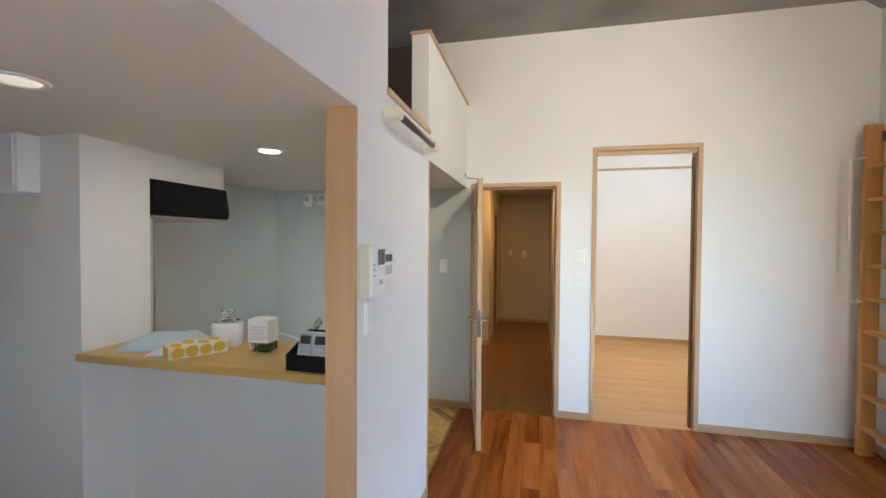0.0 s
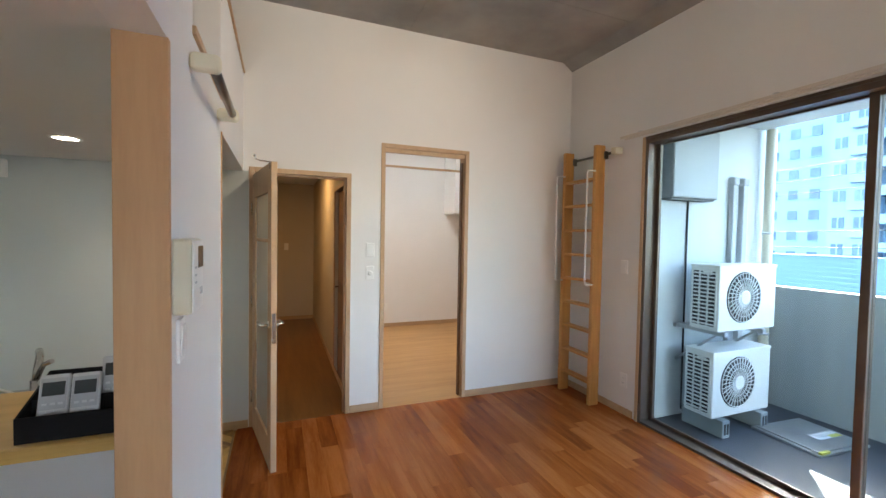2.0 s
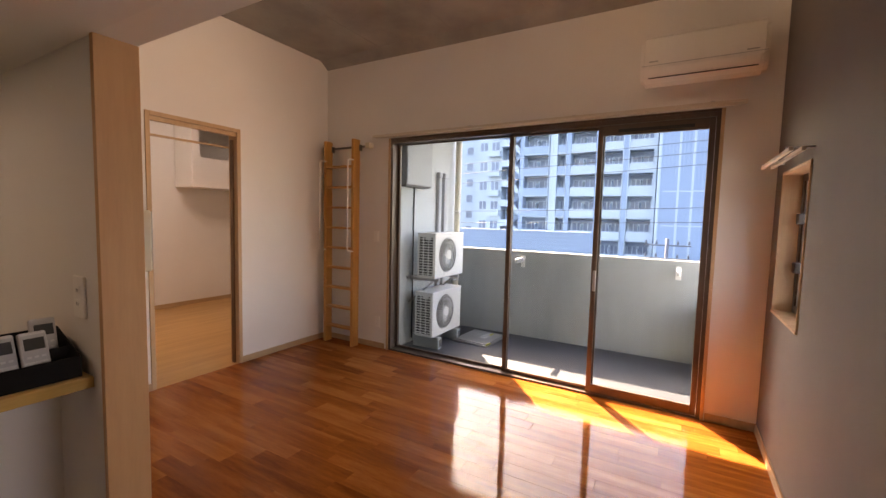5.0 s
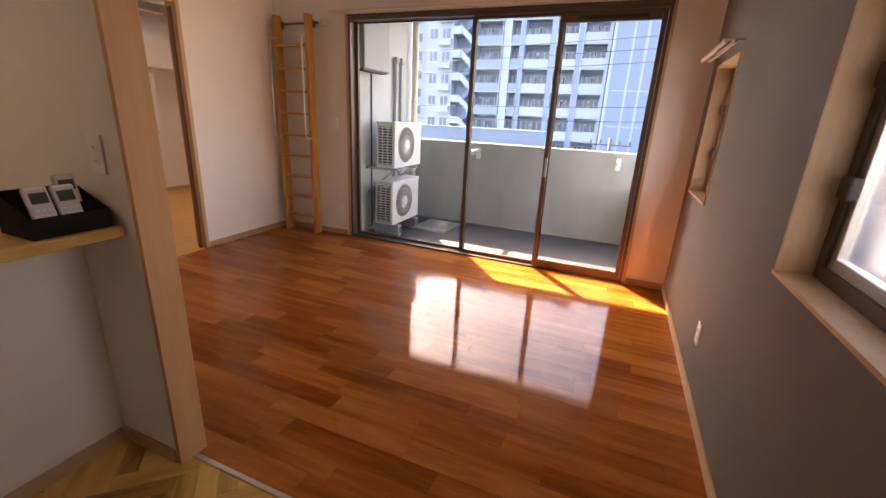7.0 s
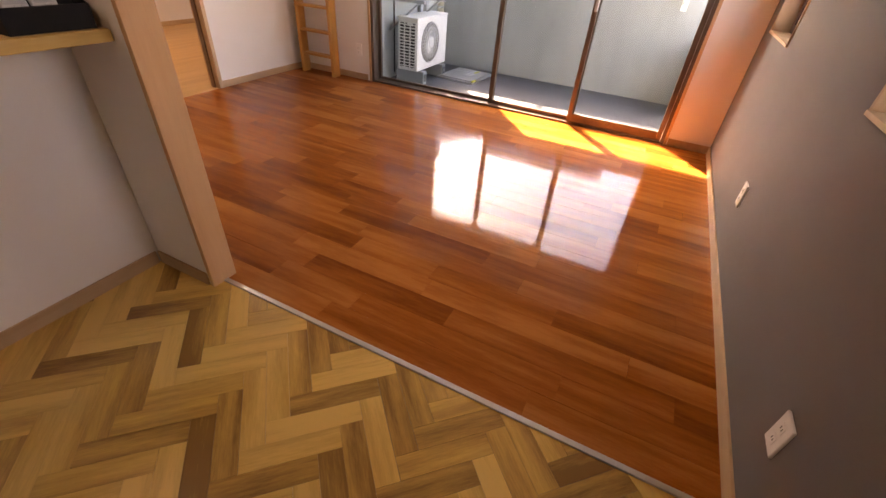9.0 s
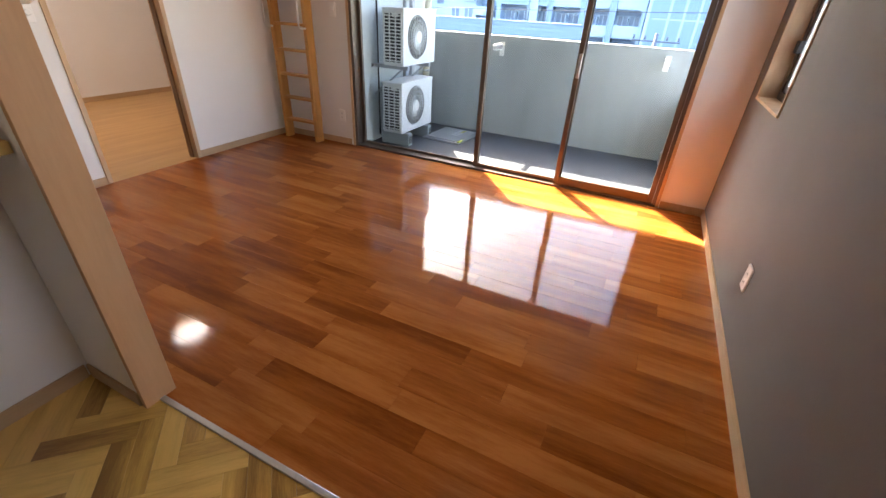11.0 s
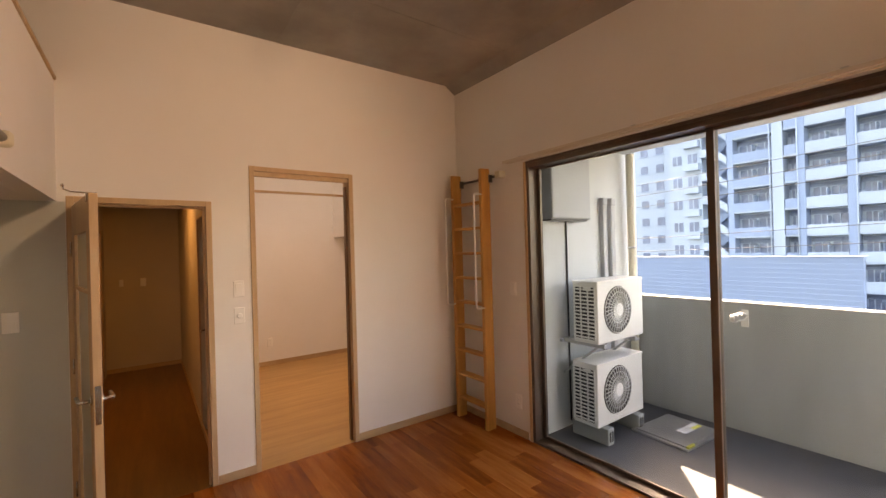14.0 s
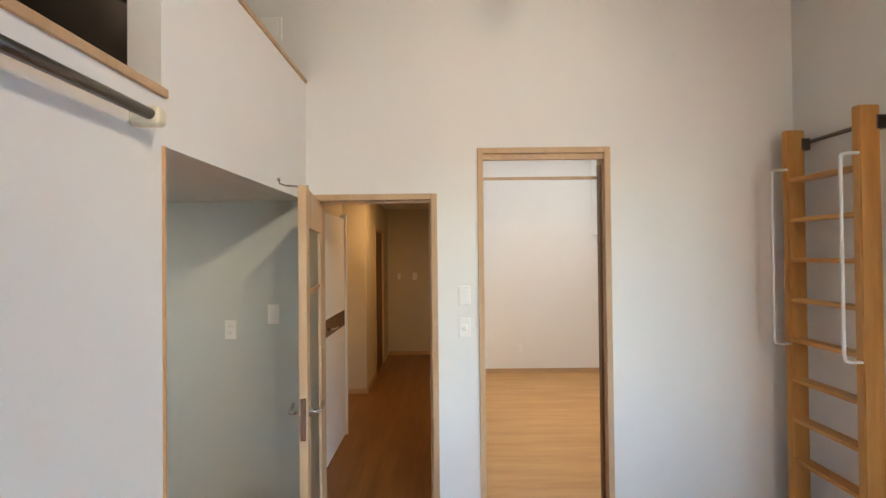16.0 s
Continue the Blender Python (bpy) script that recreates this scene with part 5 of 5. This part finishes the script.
def apartment_block():
    """Facade towards the balcony: floors of recessed balconies between piers, windows and rails behind white fronts."""
    t = thing("apartment_building", (FX, 12, -9), "tall pale apartment block with rows of balconies", "building")
    y_l, y_r = 19.4, 1.6
    part("wall", B(FX + 1.6, FX + 14, y_r, y_l, -9, 24), BUILD_WHITE_HAZE, t)
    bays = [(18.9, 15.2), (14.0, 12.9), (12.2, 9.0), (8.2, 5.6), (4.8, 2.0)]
    for y, w, m in ((19.2, 0.3, BUILD_BLUE), (14.6, 0.5, BUILD_WHITE_HAZE), (12.55, 0.3, BUILD_BLUE), (8.6, 0.35, BUILD_BLUE), (5.2, 0.35, BUILD_BLUE), (1.8, 0.2, BUILD_WHITE_HAZE)):
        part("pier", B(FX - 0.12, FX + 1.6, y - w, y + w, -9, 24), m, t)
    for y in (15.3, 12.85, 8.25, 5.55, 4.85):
        part("downpipe", tube(bmesh.new(), [(FX - 0.2, y, -9), (FX - 0.2, y, 24)], 0.07, 8), BUILD_WHITE_HAZE, t)
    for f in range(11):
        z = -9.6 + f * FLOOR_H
        part("slab", B(FX - 0.05, FX + 1.6, y_r, y_l, z - 0.18, z), BUILD_WHITE_HAZE, t)
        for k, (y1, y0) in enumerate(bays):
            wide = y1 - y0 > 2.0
            part("balcony", B(FX - 0.10, FX + 0.02, y0, y1, z, z + (1.05 if k != 4 else 1.15)), BUILD_WHITE_HAZE if k in (2, 3, 4) else BUILD_BLUE, t)
            # dark strip painted in for the shade below the next slab
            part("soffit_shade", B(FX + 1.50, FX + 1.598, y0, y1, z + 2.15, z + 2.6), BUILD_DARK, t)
            n = 2 if wide else 1
            for j in range(n):
                a = y0 + 0.25 + j * (y1 - y0 - 0.2) / n
                b = y0 - 0.05 + (j + 1) * (y1 - y0 - 0.2) / n
                w = part("window", B(FX + 1.52, FX + 1.598, a, b, z + 0.1, z + 2.1), BUILD_GLASS, t)
                part("mullion", B(FX + 1.48, FX + 1.52, (a + b) / 2 - 0.05, (a + b) / 2 + 0.05, z + 0.1, z + 2.1), BUILD_WHITE_HAZE, w)
            if wide:
                part("divider", B(FX + 0.1, FX + 1.5, (y0 + y1) / 2 - 0.03, (y0 + y1) / 2 + 0.03, z, z + 1.9), BUILD_WHITE_HAZE, t)
                rl = bmesh.new()
                for j in range(3):
                    box(rl, FX - 0.03, FX + 0.0, y0, y1, z + 1.14 + j * 0.11, z + 1.17 + j * 0.11)
                part("rail", rl, BUILD_DARK, t)
    part("roof", B(FX - 0.3, FX + 14.2, y_r - 0.1, y_l + 0.1, 24, 24.6), BUILD_WHITE_HAZE, t)
    return t


apartment_block()


def stair_tower():
    t = thing("stair_tower", (FX, 22, -9), "white stair tower with zigzag flights beside a windowed wing", "building")
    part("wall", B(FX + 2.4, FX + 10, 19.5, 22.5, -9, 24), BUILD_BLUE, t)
    part("wing", B(FX + 0.3, FX + 10, 22.5, 26.4, -9, 24), BUILD_WHITE_HAZE, t)
    for f in range(11):
        z = -9.6 + f * FLOOR_H
        for y0, y1, za, zb in ((19.6, 21.2, z, z + FLOOR_H / 2), (21.2, 19.6, z + FLOOR_H / 2, z + FLOOR_H)):
            b = bmesh.new()
            x0 = FX + (0.0 if y0 < y1 else 1.2)
            v = [b.verts.new((x, y, zz)) for x in (x0, x0 + 0.15) for y, zz in ((y0, za), (y1, zb), (y1, zb + 0.95), (y0, za + 0.95))]
            for q in ((0, 1, 2, 3), (7, 6, 5, 4), (0, 4, 5, 1), (1, 5, 6, 2), (2, 6, 7, 3), (3, 7, 4, 0)):
                b.faces.new([v[i] for i in q])
            part("flight", b, BUILD_WHITE_HAZE if y0 < y1 else BUILD_BLUE, t)
        part("landing", B(FX - 0.1, FX + 2.4, 21.2, 22.5, z + FLOOR_H / 2 - 0.15, z + FLOOR_H / 2 + 0.85), BUILD_WHITE_HAZE, t)
        for y in (23.0, 24.9):
            w = part("window", B(FX + 0.22, FX + 0.299, y, y + 1.1, z + 0.9, z + 2.1), BUILD_GLASS, t)
            part("mullion", B(FX + 0.19, FX + 0.22, y + 0.5, y + 0.6, z + 0.9, z + 2.1), BUILD_WHITE_HAZE, w)
        part("balcony", B(FX - 0.5, FX + 0.3, 22.6, 24.4, z - 0.1, z + 0.75), BUILD_WHITE_HAZE, t)
    return t


stair_tower()


def white_tower():
    t = thing("white_tower", (70, 36, -9), "white residential tower with small windows", "building")
    part("wall", B(70, 85, 31.5, 46, -9, 30), BUILD_WHITE_HAZE, t)
    for f in range(12):
        z = -8 + f * FLOOR_H
        for k in range(5):
            y = 33 + k * 2.6
            part("window", B(69.93, 69.999, y, y + 1.2, z + 0.9, z + 2.2), BUILD_GLASS, t)
            part("sill", B(69.85, 69.999, y - 0.1, y + 1.3, z + 0.8, z + 0.9), BUILD_BLUE, t)
    part("roof", B(69.8, 85.2, 31.3, 46.2, 30, 30.6), BUILD_WHITE_HAZE, t)
    return t


white_tower()


def panel_wall():
    t = thing("panelled_building", (FX - 1, -8, -9), "windowless building of ribbed blue grey panels", "building")
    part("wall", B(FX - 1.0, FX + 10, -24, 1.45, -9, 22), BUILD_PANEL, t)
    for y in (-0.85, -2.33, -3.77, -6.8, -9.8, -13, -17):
        part("stripe", B(FX - 1.12, FX - 1.0, y - 0.13, y + 0.13, -9, 22), BUILD_WHITE_HAZE, t)
    part("edge", B(FX - 1.14, FX - 1.0, 1.1, 1.45, -9, 22), BUILD_WHITE_HAZE, t)
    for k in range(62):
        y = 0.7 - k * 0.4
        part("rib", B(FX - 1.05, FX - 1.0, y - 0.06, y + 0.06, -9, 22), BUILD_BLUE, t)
    for z in (5.4, 1.2):
        part("band", B(FX - 1.09, FX - 1.0, -24, 0.75, z, z + 0.14), BUILD_WHITE_HAZE, t)
    part("roof", B(FX - 1.2, FX + 10.2, -24.2, 1.3, 22, 22.6), BUILD_WHITE_HAZE, t)
    return t


panel_wall()
solid("low_annex", B(42, 50, -20, 3.2, -9, -2.7), BUILD_BLUE, "low pale blue annex roof across the street", "building")


def power_pole(x, y, top):
    t = thing("utility_pole", (x, y, -9), "grey utility pole with crossarms, transformers and overhead lines", "utility pole")
    part("pole", tube(bmesh.new(), [(x, y, -9), (x, y, top)], 0.09, 14), POLE_STEEL, t)
    for z in (top - 0.4, top - 1.1):
        part("crossarm", B(x - 0.05, x + 0.05, y - 1.1, y + 1.1, z, z + 0.07), POLE_STEEL, t)
        for k in range(5):
            part("insulator", lathe(bmesh.new(), [(0.05, 0.1), (0.06, 0.16), (0.04, 0.22), (0.05, 0.28)], (x, y - 1.0 + 0.5 * k, z), "z", 10), POLE_STEEL, t)
    for dy in (-0.45, 0.45):
        part("transformer", lathe(bmesh.new(), [(0.26, -0.5), (0.28, -0.45), (0.28, 0.4), (0.2, 0.5)], (x - 0.1, y + dy, top - 1.9), "z", 18), POLE_STEEL, t)
    return t


pole_thing = power_pole(24.0, -0.88, 0.75)


def power_line(p, q, sag, r):
    p, q = Vector(p), Vector(q)
    pts = []
    for k in range(17):
        s = k / 16
        v = p.lerp(q, s)
        v.z -= sag * 4 * s * (1 - s)
        pts.append(v)
    part("wire", tube(bmesh.new(), pts, r, 6), CABLE, pole_thing, "dark overhead power line")


for za, zb in ((4.0, 5.3), (3.5, 4.9), (3.0, 4.45)):
    power_line((18, 16, za), (18, -12, zb), 0.15, 0.011)
for za, zb in ((1.85, 2.75), (1.2, 2.15)):
    power_line((20, 18, za), (20, -14, zb), 0.2, 0.013)

# ---- floor pieces ----
plank_meshes = {}


def plank_mesh(name, w, length, h, material):
    key = (name, round(w, 3), round(length, 3))
    if key not in plank_meshes:
        b = bmesh.new()
        e = 0.0005
        lo = [b.verts.new((sx * w / 2, sy * length / 2, -h)) for sx, sy in ((-1, -1), (1, -1), (1, 1), (-1, 1))]
        mi = [b.verts.new((sx * w / 2, sy * length / 2, -e)) for sx, sy in ((-1, -1), (1, -1), (1, 1), (-1, 1))]
        hi = [b.verts.new((sx * (w / 2 - e), sy * (length / 2 - e), 0)) for sx, sy in ((-1, -1), (1, -1), (1, 1), (-1, 1))]
        for q, r in ((lo, mi), (mi, hi)):
            for k in range(4):
                b.faces.new((q[k], q[(k + 1) % 4], r[(k + 1) % 4], r[k]))
        b.faces.new(hi)
        b.faces.new(lo[::-1])
        bmesh.ops.recalc_face_normals(b, faces=b.faces[:])
        me = bpy.data.meshes.new(name)
        b.to_mesh(me)
        b.free()
        me.materials.append(material)
        plank_meshes[key] = me
    return plank_meshes[key]


def lay(parent, name, me, m):
    ob = new(name, me)
    ob.matrix_world = m
    ob.parent = parent
    ob.matrix_parent_inverse = Matrix.Identity(4)
    return ob


rng = random.Random(11)
floor_ob = bpy.data.objects["floor"]
PW = 0.1175
rows = int(math.ceil((EAST - 0.006 + 0.039) / PW))
for r in range(rows):
    x0 = -0.039 + r * PW
    x1 = min(x0 + PW, EAST - 0.002)
    y = SOUTH - rng.uniform(0.0, 0.6)
    while y < NORTH:
        ln = rng.choice((0.45, 0.6, 0.75, 0.9, 0.9))
        a, b_ = max(y, SOUTH), min(y + ln, NORTH)
        if b_ - a > 0.03:
            lay(floor_ob, "plank", plank_mesh("cherry", x1 - x0 - 0.0006, b_ - a - 0.0006, 0.011, CHERRY), pose((x0 + x1) / 2, (a + b_) / 2, 0.0, 0.0, rng.uniform(-0.2, 0.2), 180 * rng.randint(0, 1)))
        y += ln

# herringbone
kf = bpy.data.objects["floor_kitchen"]
HW, HL = 0.075, 0.30
zone = (WEST + 1.1, -0.063, SOUTH, NORTH)


def clipped(cx, cy, ang):
    """A herringbone block, cut off where it meets the walls or the metal strip."""
    b = bmesh.new()
    bmesh.ops.create_cube(b, size=1.0)
    b.transform(Matrix.Diagonal((HW - 0.001, HL - 0.001, 0.011, 1)))
    m = pose(cx, cy, -0.0055, 0, 0, ang)
    inv = m.inverted()
    for co, no in (((zone[0], 0, 0), (-1, 0, 0)), ((zone[1], 0, 0), (1, 0, 0)), ((0, zone[2], 0), (0, -1, 0)), ((0, zone[3], 0), (0, 1, 0))):
        g = bmesh.ops.bisect_plane(b, geom=b.verts[:] + b.edges[:] + b.faces[:], plane_co=inv @ Vector(co), plane_no=(inv.to_3x3() @ Vector(no)), clear_outer=True)
        ed = [e for e in g["geom_cut"] if isinstance(e, bmesh.types.BMEdge)]
        if ed:
            bmesh.ops.edgeloop_fill(b, edges=ed)
    if len(b.faces) < 4:
        b.free()
        return
    me = bpy.data.meshes.new("block")
    b.to_mesh(me)
    b.free()
    me.materials.append(OAK)
    lay(kf, "block", me, m)


full = bpy.data.meshes.new("block")
fb = bmesh.new()
bmesh.ops.create_cube(fb, size=1.0)
fb.transform(Matrix.Diagonal((HW - 0.001, HL - 0.001, 0.011, 1)))
fb.to_mesh(full)
fb.free()
full.materials.append(OAK)
turn = 135.0
rot = Matrix.Rotation(radians(turn), 2)
for i in range(-40, 40):
    for j in range(-14, 14):
        for vertical in (0, 1):
            # blocks step by one width along the diagonal and by a pair of lengths across it
            ox = i * HW + j * 2 * HL / 2 * 1.0
            oy = i * HW - j * 2 * HL / 2 * 1.0
            u = (ox + HL / 2, oy + HW / 2) if not vertical else (ox + HW / 2 + HL * 0 - 0.0, oy + HW + HL / 2)
            p = rot @ Vector(u)
            cx, cy = p.x - 1.0, p.y - 0.9
            ang = turn + (-90 if not vertical else 0)
            rad = HL / 2 + 0.03
            if not (zone[0] - rad < cx < zone[1] + rad and zone[2] - rad < cy < zone[3] + rad):
                continue
            if zone[0] + rad < cx < zone[1] - rad and zone[2] + rad < cy < zone[3] - rad:
                lay(kf, "block", full, pose(cx, cy, -0.0055, 0, 0, ang))
            else:
                clipped(cx, cy, ang)
